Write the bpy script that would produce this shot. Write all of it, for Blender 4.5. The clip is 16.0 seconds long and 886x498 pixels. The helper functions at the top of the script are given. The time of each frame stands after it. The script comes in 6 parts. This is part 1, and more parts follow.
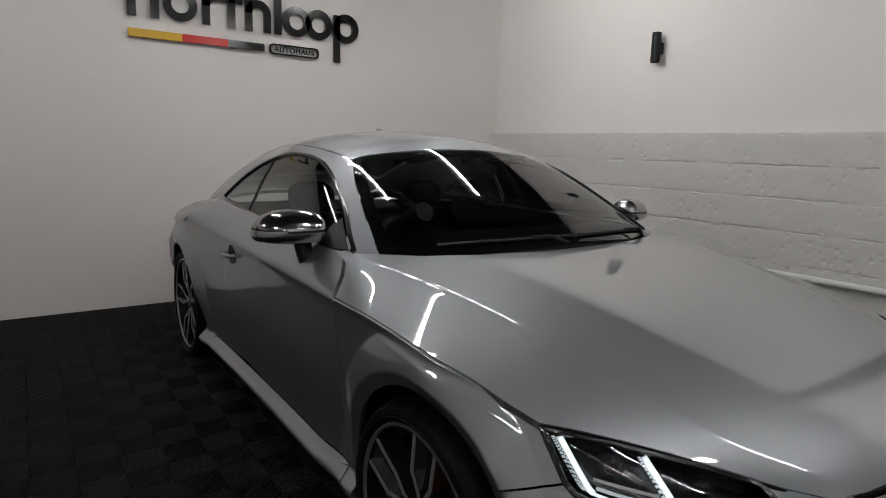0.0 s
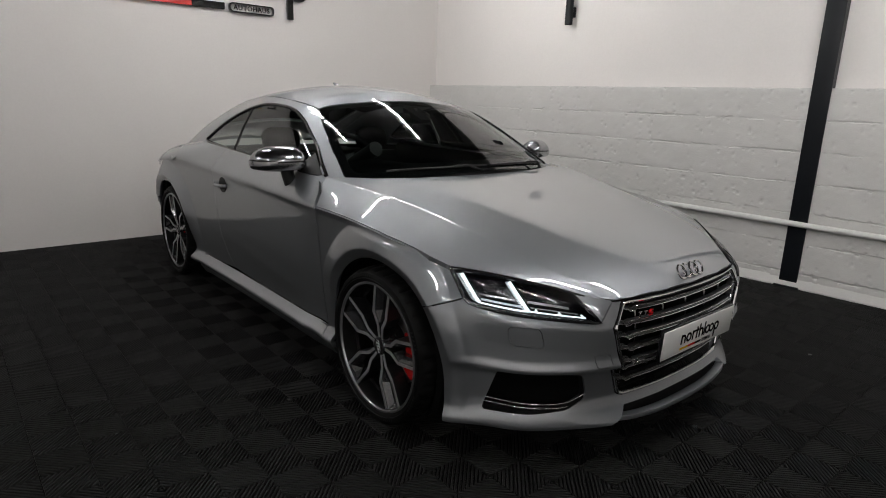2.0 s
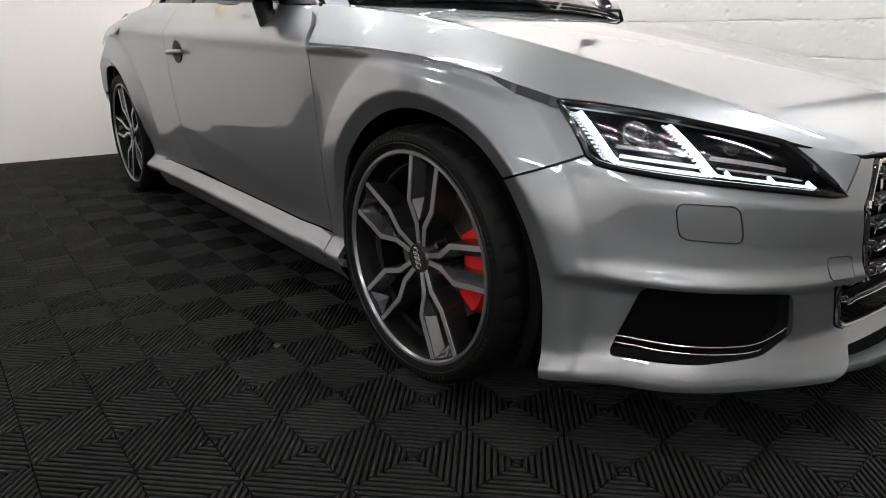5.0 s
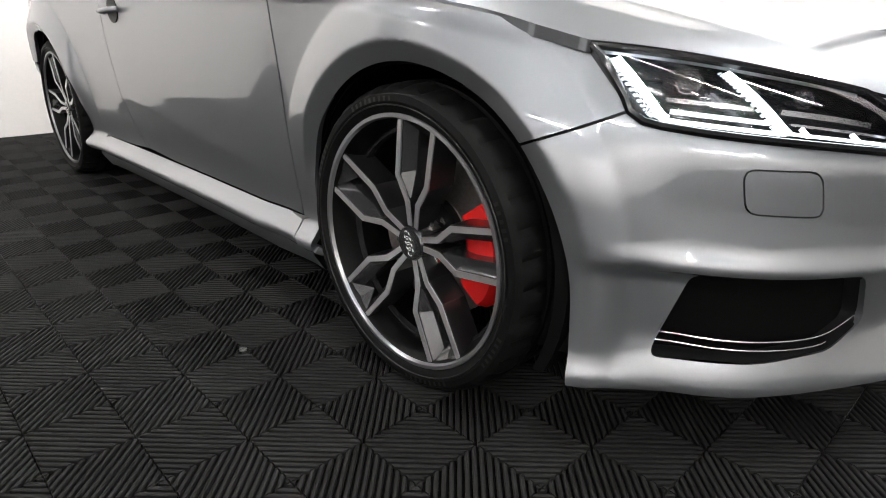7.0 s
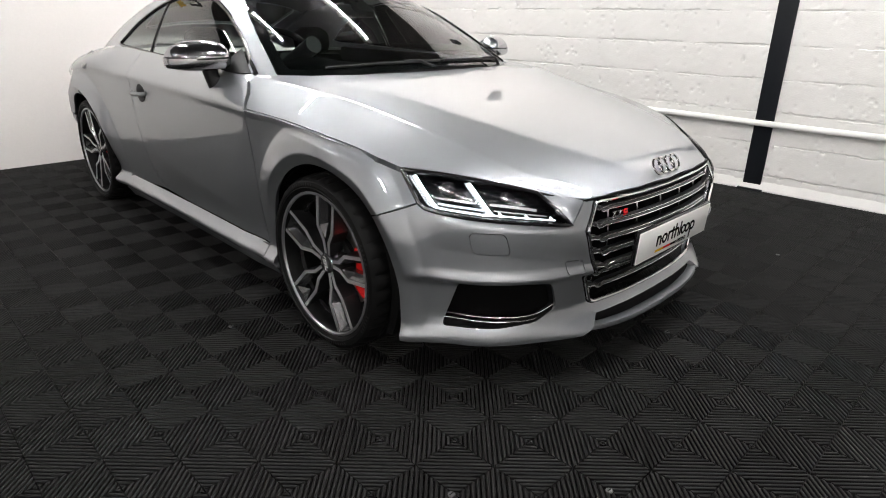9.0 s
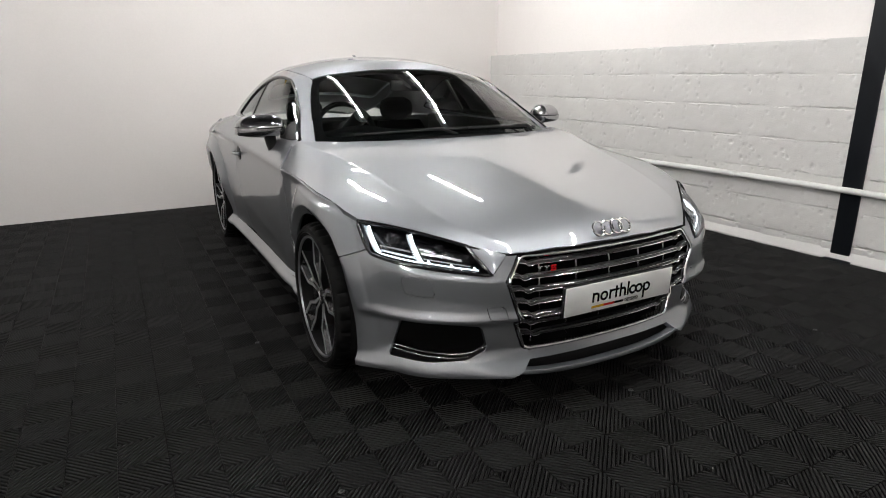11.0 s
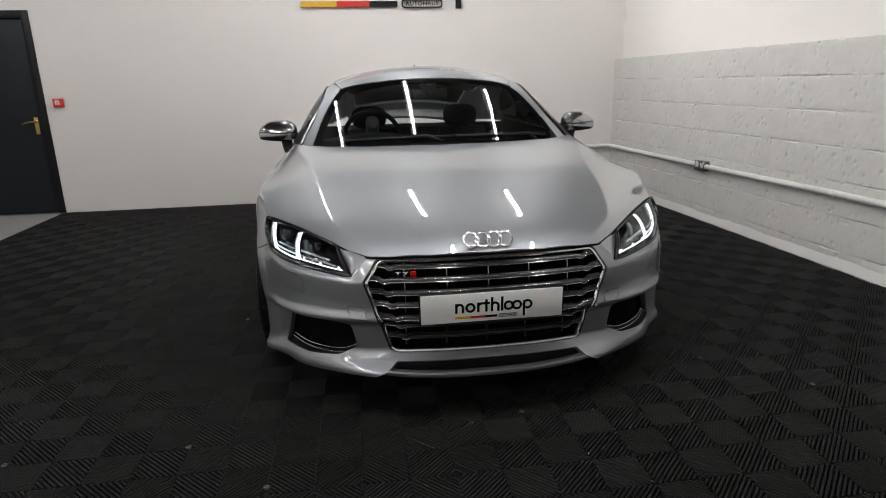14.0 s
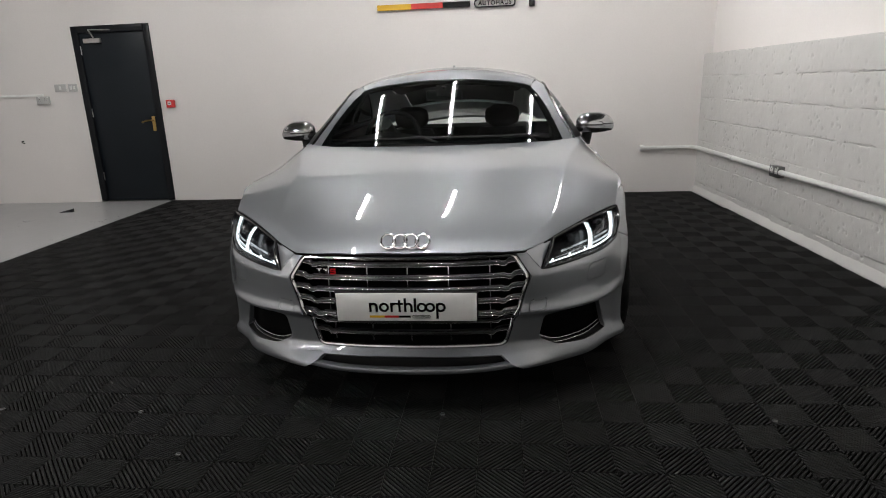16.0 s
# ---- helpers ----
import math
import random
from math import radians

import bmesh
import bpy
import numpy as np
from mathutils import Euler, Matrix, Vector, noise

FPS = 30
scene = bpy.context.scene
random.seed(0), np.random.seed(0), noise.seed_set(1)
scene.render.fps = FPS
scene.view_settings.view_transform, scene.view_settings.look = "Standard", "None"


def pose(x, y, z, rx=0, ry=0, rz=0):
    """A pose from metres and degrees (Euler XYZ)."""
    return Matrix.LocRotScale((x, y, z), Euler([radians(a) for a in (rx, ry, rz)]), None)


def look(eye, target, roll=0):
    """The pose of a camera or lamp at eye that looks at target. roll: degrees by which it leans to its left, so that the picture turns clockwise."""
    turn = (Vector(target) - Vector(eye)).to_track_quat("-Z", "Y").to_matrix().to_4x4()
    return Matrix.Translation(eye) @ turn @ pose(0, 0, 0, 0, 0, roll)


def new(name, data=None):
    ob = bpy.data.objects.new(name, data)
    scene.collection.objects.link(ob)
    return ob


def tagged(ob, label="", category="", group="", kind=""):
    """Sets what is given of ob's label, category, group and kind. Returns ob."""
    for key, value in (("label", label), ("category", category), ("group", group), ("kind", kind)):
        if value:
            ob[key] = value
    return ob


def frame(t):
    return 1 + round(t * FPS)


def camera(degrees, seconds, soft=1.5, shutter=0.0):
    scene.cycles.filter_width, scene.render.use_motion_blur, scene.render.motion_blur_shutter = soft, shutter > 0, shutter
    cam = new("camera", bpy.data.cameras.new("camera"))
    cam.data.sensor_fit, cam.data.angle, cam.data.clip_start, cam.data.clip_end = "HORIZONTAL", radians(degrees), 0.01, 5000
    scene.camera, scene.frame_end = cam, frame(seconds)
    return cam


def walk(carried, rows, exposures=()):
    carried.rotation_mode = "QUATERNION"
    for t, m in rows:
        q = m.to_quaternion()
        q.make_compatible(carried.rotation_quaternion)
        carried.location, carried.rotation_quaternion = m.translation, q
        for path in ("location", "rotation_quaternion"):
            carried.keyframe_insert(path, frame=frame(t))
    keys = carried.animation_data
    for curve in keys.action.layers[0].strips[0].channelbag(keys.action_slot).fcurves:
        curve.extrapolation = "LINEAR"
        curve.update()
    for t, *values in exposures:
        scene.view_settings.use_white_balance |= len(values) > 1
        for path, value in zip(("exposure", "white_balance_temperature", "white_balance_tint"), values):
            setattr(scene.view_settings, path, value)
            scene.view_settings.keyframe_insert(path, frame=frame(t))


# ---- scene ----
cam = camera(72.8, 16.0, soft=1.0)
PATH = [
    (0, (-1.668, -1.158, 1.267), (-0.497, 0.513, 0.927), 1.70),
    (0.5, (-1.833, -1.402, 1.268), (-0.605, 0.213, 0.861), 1.90),
    (1, (-1.97, -1.595, 1.273), (-0.71, -0.018, 0.817), 1.90),
    (1.5, (-2.095, -1.758, 1.278), (-0.804, -0.213, 0.797), 1.90),
    (2, (-2.163, -1.854, 1.283), (-0.862, -0.323, 0.783), 1.90),
    (2.5, (-2.18, -1.886, 1.282), (-0.878, -0.36, 0.772), 1.80),
    (3, (-2.156, -1.843, 1.271), (-0.853, -0.323, 0.745), 1.80),
    (3.5, (-2.09, -1.704, 1.201), (-0.789, -0.186, 0.662), 1.80),
    (4, (-1.989, -1.521, 1.097), (-0.692, -0.009, 0.538), 1.70),
    (4.5, (-1.866, -1.294, 0.957), (-0.586, 0.212, 0.344), 1.30),
    (5, (-1.756, -1.082, 0.815), (-0.48, 0.405, 0.146), 1.10),
    (5.2, (-1.729, -1.019, 0.776), (-0.449, 0.454, 0.087), 1.00),
    (7.3, (-1.658, -0.868, 0.750), (-0.304, 0.510, 0.010), 0.90),
    (7.5, (-1.686, -0.910, 0.785), (-0.329, 0.466, 0.044), 1.00),
    (8, (-1.796, -1.116, 0.895), (-0.444, 0.256, 0.133), 0.70),
    (8.5, (-1.910, -1.403, 1.036), (-0.557, -0.033, 0.279), 0.90),
    (9, (-1.999, -1.700, 1.151), (-0.643, -0.326, 0.403), 0.95),
    (9.5, (-2.011, -1.949, 1.210), (-0.740, -0.469, 0.516), 0.75),
    (9.7, (-1.973, -2.017, 1.222), (-0.749, -0.488, 0.551), 0.60),
    (11.8, (-1.3, -2.552, 1.241), (-0.523, -0.715, 0.686), -0.70),
    (12, (-1.223, -2.581, 1.245), (-0.486, -0.727, 0.692), -0.70),
    (12.5, (-1.046, -2.661, 1.233), (-0.424, -0.765, 0.682), -0.80),
    (13, (-0.853, -2.737, 1.239), (-0.364, -0.802, 0.687), -1.10),
    (13.5, (-0.643, -2.791, 1.24), (-0.264, -0.832, 0.688), -1.30),
    (14, (-0.448, -2.852, 1.239), (-0.186, -0.875, 0.685), -1.40),
    (14.5, (-0.256, -2.931, 1.248), (-0.102, -0.943, 0.696), -1.60),
    (15, (-0.05, -2.936, 1.25), (-0.019, -0.942, 0.697), -1.80),
    (15.5, (0.159, -2.911, 1.243), (0.042, -0.919, 0.692), -2.00),
    (16, (0.355, -2.907, 1.245), (0.148, -0.922, 0.694), -2.10),
]
walk(cam, [(t, look(eye, target, roll)) for t, eye, target, roll in PATH],
     exposures=[(0, -0.99), (0.7, -0.95), (2.0, -0.57), (3.5, -0.42), (5.0, 0.52), (7.3, 1.26), (8.5, 0.88), (9.7, 0.5), (12.0, -0.02), (13.0, -0.15), (16.0, -0.17)])

# ---- world and lamps ----
world = bpy.data.worlds.new("world")
scene.world = world
world.use_nodes = True
world.node_tree.nodes["Background"].inputs[0].default_value = (0.5, 0.52, 0.55, 1)
world.node_tree.nodes["Background"].inputs[1].default_value = 0.02

# ---- helpers for building ----
def link_bm(name, bm, material, parent=None, label="", smooth=False, angle=None):
    me = bpy.data.meshes.new(name)
    bmesh.ops.recalc_face_normals(bm, faces=bm.faces[:])
    if smooth:
        for f in bm.faces:
            f.smooth = True
        if angle:
            for e in bm.edges:
                if len(e.link_faces) == 2 and e.calc_face_angle(0) > radians(angle):
                    e.smooth = False
    bm.to_mesh(me)
    bm.free()
    if material:
        me.materials.append(material)
    ob = new(name, me)
    if parent is not None:
        ob.parent = parent
    if label:
        ob["label"] = label
    return ob


def part(name, bm, material, parent, label="", smooth=True, angle=35):
    return link_bm(name, bm, material, parent, label, smooth, angle)


def thing(name, m, label, category, group="", kind=""):
    ob = new(name)
    ob.empty_display_size = 0.1
    ob.matrix_basis = m
    return tagged(ob, label, category, group, kind)


def box(bm, x0, x1, y0, y1, z0, z1, bevel=0.0, seg=2):
    m = Matrix.Translation(((x0 + x1) / 2, (y0 + y1) / 2, (z0 + z1) / 2)) @ Matrix.Diagonal((x1 - x0, y1 - y0, z1 - z0, 1))
    r = bmesh.ops.create_cube(bm, size=1, matrix=m)
    if bevel:
        es = list({e for v in r["verts"] for e in v.link_edges})
        bmesh.ops.bevel(bm, geom=es, offset=bevel, segments=seg, affect="EDGES", profile=0.5, clamp_overlap=True)
    return bm


def boxm(x0, x1, y0, y1, z0, z1, bevel=0.0, seg=2):
    return box(bmesh.new(), x0, x1, y0, y1, z0, z1, bevel, seg)


def cyl(bm, p0, p1, r0, r1=None, n=24, caps=True):
    p0, p1 = Vector(p0), Vector(p1)
    d = p1 - p0
    m = Matrix.Translation((p0 + p1) / 2) @ d.to_track_quat("Z", "Y").to_matrix().to_4x4()
    bmesh.ops.create_cone(bm, cap_ends=caps, segments=n, radius1=r0, radius2=r0 if r1 is None else r1, depth=d.length, matrix=m)
    return bm


def tube(bm, pts, r, n=10, closed=False):
    """A round bar along a line of points."""
    pts = [Vector(p) for p in pts]
    rings = []
    k = len(pts)
    up = Vector((0, 0, 1))
    for i, p in enumerate(pts):
        a = pts[(i - 1) % k] if closed or i else pts[0]
        b = pts[(i + 1) % k] if closed or i < k - 1 else pts[-1]
        d = (b - a).normalized()
        s = d.cross(up)
        if s.length < 0.05:
            s = d.cross(Vector((1, 0, 0)))
        s.normalize()
        u = s.cross(d)
        rr = r[i] if isinstance(r, (list, tuple)) else r
        rings.append([bm.verts.new(p + rr * (math.cos(q * 2 * math.pi / n) * s + math.sin(q * 2 * math.pi / n) * u)) for q in range(n)])
    for i in range(k if closed else k - 1):
        A, B = rings[i], rings[(i + 1) % k]
        for q in range(n):
            bm.faces.new((A[q], A[(q + 1) % n], B[(q + 1) % n], B[q]))
    if not closed:
        bm.faces.new(rings[0][::-1])
        bm.faces.new(rings[-1])
    return bm


def ring(bm, radius, r, centre=(0, 0, 0), axis="y", n=40, k=10, sx=1.0):
    c = Vector(centre)
    pts = []
    for i in range(n):
        a = i * 2 * math.pi / n
        p, q = radius * math.cos(a) * sx, radius * math.sin(a)
        pts.append(c + Vector({"y": (p, 0, q), "x": (0, p, q), "z": (p, q, 0)}[axis]))
    return tube(bm, pts, r, k, True)


def lathe(bm, profile, n=64, axis="x", close=False):
    """Turns a profile of (along the axis, radius) round the axis."""
    rings = []
    for a, r in profile:
        row = []
        for i in range(n):
            t = i * 2 * math.pi / n
            c, s = r * math.cos(t), r * math.sin(t)
            row.append(bm.verts.new({"x": (a, c, s), "y": (c, a, s), "z": (c, s, a)}[axis]))
        rings.append(row)
    m = len(rings)
    for i in range(m if close else m - 1):
        A, B = rings[i], rings[(i + 1) % m]
        for q in range(n):
            bm.faces.new((A[q], A[(q + 1) % n], B[(q + 1) % n], B[q]))
    return bm


def prism(bm, outline, depth, m=Matrix()):
    """Extrudes a flat outline of (x, y) by depth along +z, at the pose m."""
    a = [bm.verts.new(m @ Vector((x, y, 0))) for x, y in outline]
    b = [bm.verts.new(m @ Vector((x, y, depth))) for x, y in outline]
    n = len(a)
    bm.faces.new(a[::-1])
    bm.faces.new(b)
    for i in range(n):
        bm.faces.new((a[i], a[(i + 1) % n], b[(i + 1) % n], b[i]))
    return bm


def curve1(*pts):
    """A smooth function through points (t, value), without overshoot."""
    t = np.array([p[0] for p in pts], float)
    v = np.array([p[1] for p in pts], float)
    h, d = np.diff(t), np.diff(v) / np.diff(t)
    m = np.zeros(len(t))
    m[0], m[-1] = d[0], d[-1]
    for i in range(1, len(t) - 1):
        if d[i - 1] * d[i] > 0:
            w1, w2 = 2 * h[i] + h[i - 1], h[i] + 2 * h[i - 1]
            m[i] = (w1 + w2) / (w1 / d[i - 1] + w2 / d[i])

    def f(x):
        x = np.clip(np.asarray(x, float), t[0], t[-1])
        i = np.clip(np.searchsorted(t, x) - 1, 0, len(h) - 1)
        s = (x - t[i]) / h[i]
        return (v[i] * (1 + 2 * s) * (1 - s) ** 2 + m[i] * h[i] * s * (1 - s) ** 2 + v[i + 1] * s * s * (3 - 2 * s) + m[i + 1] * h[i] * s * s * (s - 1))

    return f


def sstep(a, b, x):
    s = np.clip((np.asarray(x, float) - a) / (b - a), 0, 1)
    return s * s * (3 - 2 * s)


def smooth_line(pts, n=8, closed=True):
    """Rounds an outline through its points."""
    p = [np.array(q, float) for q in pts]
    out = []
    k = len(p)
    for i in range(k if closed else k - 1):
        a, b, c, d = p[(i - 1) % k], p[i], p[(i + 1) % k], p[(i + 2) % k]
        if not closed:
            a, d = p[max(i - 1, 0)], p[min(i + 2, k - 1)]
        for j in range(n):
            t = j / n
            out.append(tuple(0.5 * (2 * b + (c - a) * t + (2 * a - 5 * b + 4 * c - d) * t * t + (3 * b - a - 3 * c + d) * t ** 3)))
    if not closed:
        out.append(tuple(p[-1]))
    return out


def round_corners(pts, r, n=5):
    """An outline whose corners are cut round by about r."""
    p = [np.array(q, float) for q in pts]
    out = []
    for i, b in enumerate(p):
        a, c = p[i - 1], p[(i + 1) % len(p)]
        ra = min(r, 0.45 * np.linalg.norm(a - b), 0.45 * np.linalg.norm(c - b))
        p0, p1 = b + (a - b) / np.linalg.norm(a - b) * ra, b + (c - b) / np.linalg.norm(c - b) * ra
        for j in range(n + 1):
            t = j / n
            out.append(tuple((1 - t) ** 2 * p0 + 2 * t * (1 - t) * b + t * t * p1))
    return out


# ---- materials ----
def material(name, colour, rough=0.5, metal=0.0, coat=0.0, spec=0.5):
    m = bpy.data.materials.new(name)
    m.use_nodes = True
    b = m.node_tree.nodes["Principled BSDF"]
    b.inputs["Base Color"].default_value = (*colour, 1)
    b.inputs["Roughness"].default_value = rough
    b.inputs["Metallic"].default_value = metal
    b.inputs["Coat Weight"].default_value = coat
    b.inputs["Coat Roughness"].default_value = 0.03
    b.inputs["Specular IOR Level"].default_value = spec
    return m


def grain(m, scale, spread=0.12, bump=0.0, rough=0.0, stretch=(1, 1, 1), big=0.0, dist=0.002):
    """Adds noise at two sizes to a material's colour, roughness and relief."""
    nt = m.node_tree
    b = nt.nodes["Principled BSDF"]
    tc = nt.nodes.new("ShaderNodeTexCoord")
    mp = nt.nodes.new("ShaderNodeMapping")
    mp.inputs["Scale"].default_value = stretch
    nt.links.new(tc.outputs["Object"], mp.inputs[0])
    n1, n2 = nt.nodes.new("ShaderNodeTexNoise"), nt.nodes.new("ShaderNodeTexNoise")
    n1.inputs["Scale"].default_value, n2.inputs["Scale"].default_value = scale, big or scale / 12
    n1.inputs["Detail"].default_value = n2.inputs["Detail"].default_value = 5
    for n in (n1, n2):
        nt.links.new(mp.outputs[0], n.inputs["Vector"])
    add = nt.nodes.new("ShaderNodeMath")
    add.operation = "ADD"
    nt.links.new(n1.outputs[0], add.inputs[0])
    nt.links.new(n2.outputs[0], add.inputs[1])
    ramp = nt.nodes.new("ShaderNodeMapRange")
    ramp.inputs[1].default_value, ramp.inputs[2].default_value = 0.6, 1.4
    ramp.inputs[3].default_value, ramp.inputs[4].default_value = 1 - spread, 1 + spread
    nt.links.new(add.outputs[0], ramp.inputs[0])
    mul = nt.nodes.new("ShaderNodeVectorMath")
    mul.operation = "SCALE"
    mul.inputs[0].default_value = b.inputs["Base Color"].default_value[:3]
    nt.links.new(ramp.outputs[0], mul.inputs["Scale"])
    nt.links.new(mul.outputs[0], b.inputs["Base Color"])
    if rough:
        r = nt.nodes.new("ShaderNodeMapRange")
        base = b.inputs["Roughness"].default_value
        r.inputs[1].default_value, r.inputs[2].default_value = 0.6, 1.4
        r.inputs[3].default_value, r.inputs[4].default_value = max(0.02, base - rough), min(1, base + rough)
        nt.links.new(add.outputs[0], r.inputs[0])
        nt.links.new(r.outputs[0], b.inputs["Roughness"])
    if bump:
        bp = nt.nodes.new("ShaderNodeBump")
        bp.inputs["Strength"].default_value, bp.inputs["Distance"].default_value = bump, dist
        nt.links.new(add.outputs[0], bp.inputs["Height"])
        nt.links.new(bp.outputs[0], b.inputs["Normal"])
    return m


def glow(name, colour, strength):
    m = material(name, (0.8, 0.8, 0.8), 0.3)
    b = m.node_tree.nodes["Principled BSDF"]
    b.inputs["Emission Color"].default_value = (*colour, 1)
    b.inputs["Emission Strength"].default_value = strength
    return m


def clear(name, colour, rough=0.0, ior=1.45):
    m = material(name, colour, rough)
    b = m.node_tree.nodes["Principled BSDF"]
    b.inputs["Transmission Weight"].default_value = 1
    b.inputs["IOR"].default_value = ior
    return m


M_PLASTER = grain(material("white_plaster", (0.72, 0.69, 0.67), 0.6), 60, 0.03, 0.25, 0.08, big=1.5, dist=0.003)
M_BLOCK = grain(material("painted_blockwork", (0.56, 0.55, 0.535), 0.5), 110, 0.05, 0.35, 0.1, big=7, dist=0.003)
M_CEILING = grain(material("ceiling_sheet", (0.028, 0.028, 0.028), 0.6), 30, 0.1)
M_CONCRETE = grain(material("painted_concrete", (0.33, 0.33, 0.33), 0.35), 40, 0.08, 0.1, 0.1)
M_TILE = grain(material("black_floor_plastic", (0.0165, 0.0163, 0.0163), 0.46, spec=0.025), 25, 0.35, 0.1, 0.10, big=1.3)
# far darker than the tile plastic: the shade between the ribs as colour
M_BED = material("rib_gap_shade", (0.002, 0.002, 0.002), 0.8, spec=0.05)
M_BLACKSTEEL = grain(material("black_painted_steel", (0.006, 0.007, 0.009), 0.4, spec=0.2), 50, 0.2, 0.1, 0.1)
M_DOOR = grain(material("dark_blue_grey_paint", (0.0075, 0.0105, 0.014), 0.45, spec=0.2), 40, 0.15, 0.1, 0.08)
M_WHITEPLASTIC = grain(material("white_plastic", (0.7, 0.7, 0.68), 0.4), 60, 0.04)
M_DARKPLATE = grain(material("dark_steel_plate", (0.13, 0.13, 0.13), 0.35, 0.8), 80, 0.1)
M_GREYPLASTIC = grain(material("aged_grey_plastic", (0.46, 0.46, 0.45), 0.4), 60, 0.05)
M_STEELPLATE = grain(material("brushed_steel", (0.55, 0.54, 0.52), 0.35, 1.0), 80, 0.1)
M_BRASS = grain(material("worn_brass", (0.55, 0.38, 0.13), 0.3, 1.0), 60, 0.2)
M_RED = grain(material("red_plastic", (0.5, 0.02, 0.02), 0.35), 60, 0.1)
M_BLACKGLOSS = material("black_acrylic", (0.006, 0.006, 0.006), 0.15)
M_YELLOW = grain(material("yellow_acrylic", (0.62, 0.36, 0.02), 0.25), 50, 0.04)
M_REDACRYL = grain(material("red_acrylic", (0.5, 0.025, 0.02), 0.2), 50, 0.04)
M_TUBE = glow("lit_tube", (1.0, 0.985, 0.97), 155.0)

# ---- the room ----
RIGHT = pose(2.632, 0, 0, 0, 0, 2.45)
Y_BACK, X_LEFT, Y_FRONT, ROOM_H = 3.93, -7.5, -5.6, 3.0
FLOOR_X = -3.6


def on_right(ob):
    ob.matrix_basis = RIGHT @ ob.matrix_basis
    return ob


bm = boxm(X_LEFT, -4.53, Y_BACK, Y_BACK + 0.2, -0.02, ROOM_H)
box(bm, -4.53, -3.59, Y_BACK, Y_BACK + 0.2, 2.012, ROOM_H)
box(bm, -3.59, 3.2, Y_BACK, Y_BACK + 0.2, -0.02, ROOM_H)
tagged(link_bm("wall_north", bm, M_PLASTER), "smooth white plastered end wall of the showroom", "wall", kind="structure")
WALL_BASE = tagged(on_right(link_bm("wall_east", boxm(0.010, 0.35, Y_FRONT - 0.4, 4.3, -0.02, 1.444), M_BLOCK)), "thick white painted blockwork base of the side wall", "wall", kind="structure")
tagged(on_right(link_bm("wall_east_upper", boxm(0.09, 0.35, Y_FRONT - 0.4, 4.3, 1.444, ROOM_H), M_PLASTER)), "smooth white plastered upper part of the side wall", "wall", kind="structure")
tagged(link_bm("wall_west", boxm(X_LEFT - 0.2, X_LEFT, Y_FRONT, Y_BACK + 0.2, -0.02, ROOM_H), M_PLASTER), "plain white plastered side wall", "wall", kind="structure")
tagged(link_bm("wall_south", boxm(X_LEFT - 0.2, 3.5, Y_FRONT - 0.2, Y_FRONT, -0.02, ROOM_H), M_PLASTER), "plain white plastered wall at the open end", "wall", kind="structure")
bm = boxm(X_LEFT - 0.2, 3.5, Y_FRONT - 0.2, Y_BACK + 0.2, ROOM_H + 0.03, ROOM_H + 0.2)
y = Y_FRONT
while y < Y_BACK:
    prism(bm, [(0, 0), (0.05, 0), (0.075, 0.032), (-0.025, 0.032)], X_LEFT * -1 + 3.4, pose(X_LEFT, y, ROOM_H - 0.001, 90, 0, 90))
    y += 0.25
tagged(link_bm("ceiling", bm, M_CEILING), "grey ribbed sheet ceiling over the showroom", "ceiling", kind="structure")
tagged(link_bm("floor", boxm(X_LEFT - 0.2, 3.5, Y_FRONT - 0.2, Y_BACK + 0.2, -0.22, -0.0135), M_CONCRETE), "grey painted concrete floor with a slight sheen", "floor", kind="structure")
b = bmesh.new()
prism(b, [(0, 0), (0.045, 0), (0.045, 0.07), (0.035, 0.085), (0.0, 0.02)], 10.8, pose(0, 4.2, -0.012, 90, 0, 0) @ pose(-0.03, 0, 0))
tagged(on_right(link_bm("plinth", b, M_BLOCK)), "rough white painted mortar fillet along the wall foot", "plinth", kind="structure")


# ---- lamps ----
def tube_light(x, y0, y1):
    t = thing("tube_light", pose(x, (y0 + y1) / 2, ROOM_H), "long white tube light under the ribbed ceiling, mirrored in the car or added as fill", "ceiling light", "tube lights")
    h = (y1 - y0) / 2
    b = bmesh.new()
    prism(b, [(-0.05, 0), (0.05, 0), (0.035, -0.06), (-0.035, -0.06)], 2 * h, pose(0, h, 0, 90, 0, 0))
    part("housing", b, M_WHITEPLASTIC, t)
    b = bmesh.new()
    cyl(b, (0, -h + 0.03, -0.083), (0, h - 0.03, -0.083), 0.019, n=16)
    part("tube", b, M_TUBE, t, "glowing white tube")
    for s in (-1, 1):
        part("end_cap", boxm(-0.024, 0.024, s * h - 0.03 * (s > 0) - 0.0, s * h + 0.03 * (s < 0), -0.107, -0.058, 0.004), M_WHITEPLASTIC, t)
    return t


# the tubes at x = -4.2 are unseen additions that fill the left side
for y0 in (1.6, -1.8):
    for x in (-4.2, -1.21, -0.07, 1.16):
        tube_light(x, y0, y0 + 1.2)
# added front row, out of view: fill light for the car's nose and left
for x in (-5.9, -4.2, -2.6):
    tube_light(x, -4.9, -3.7)


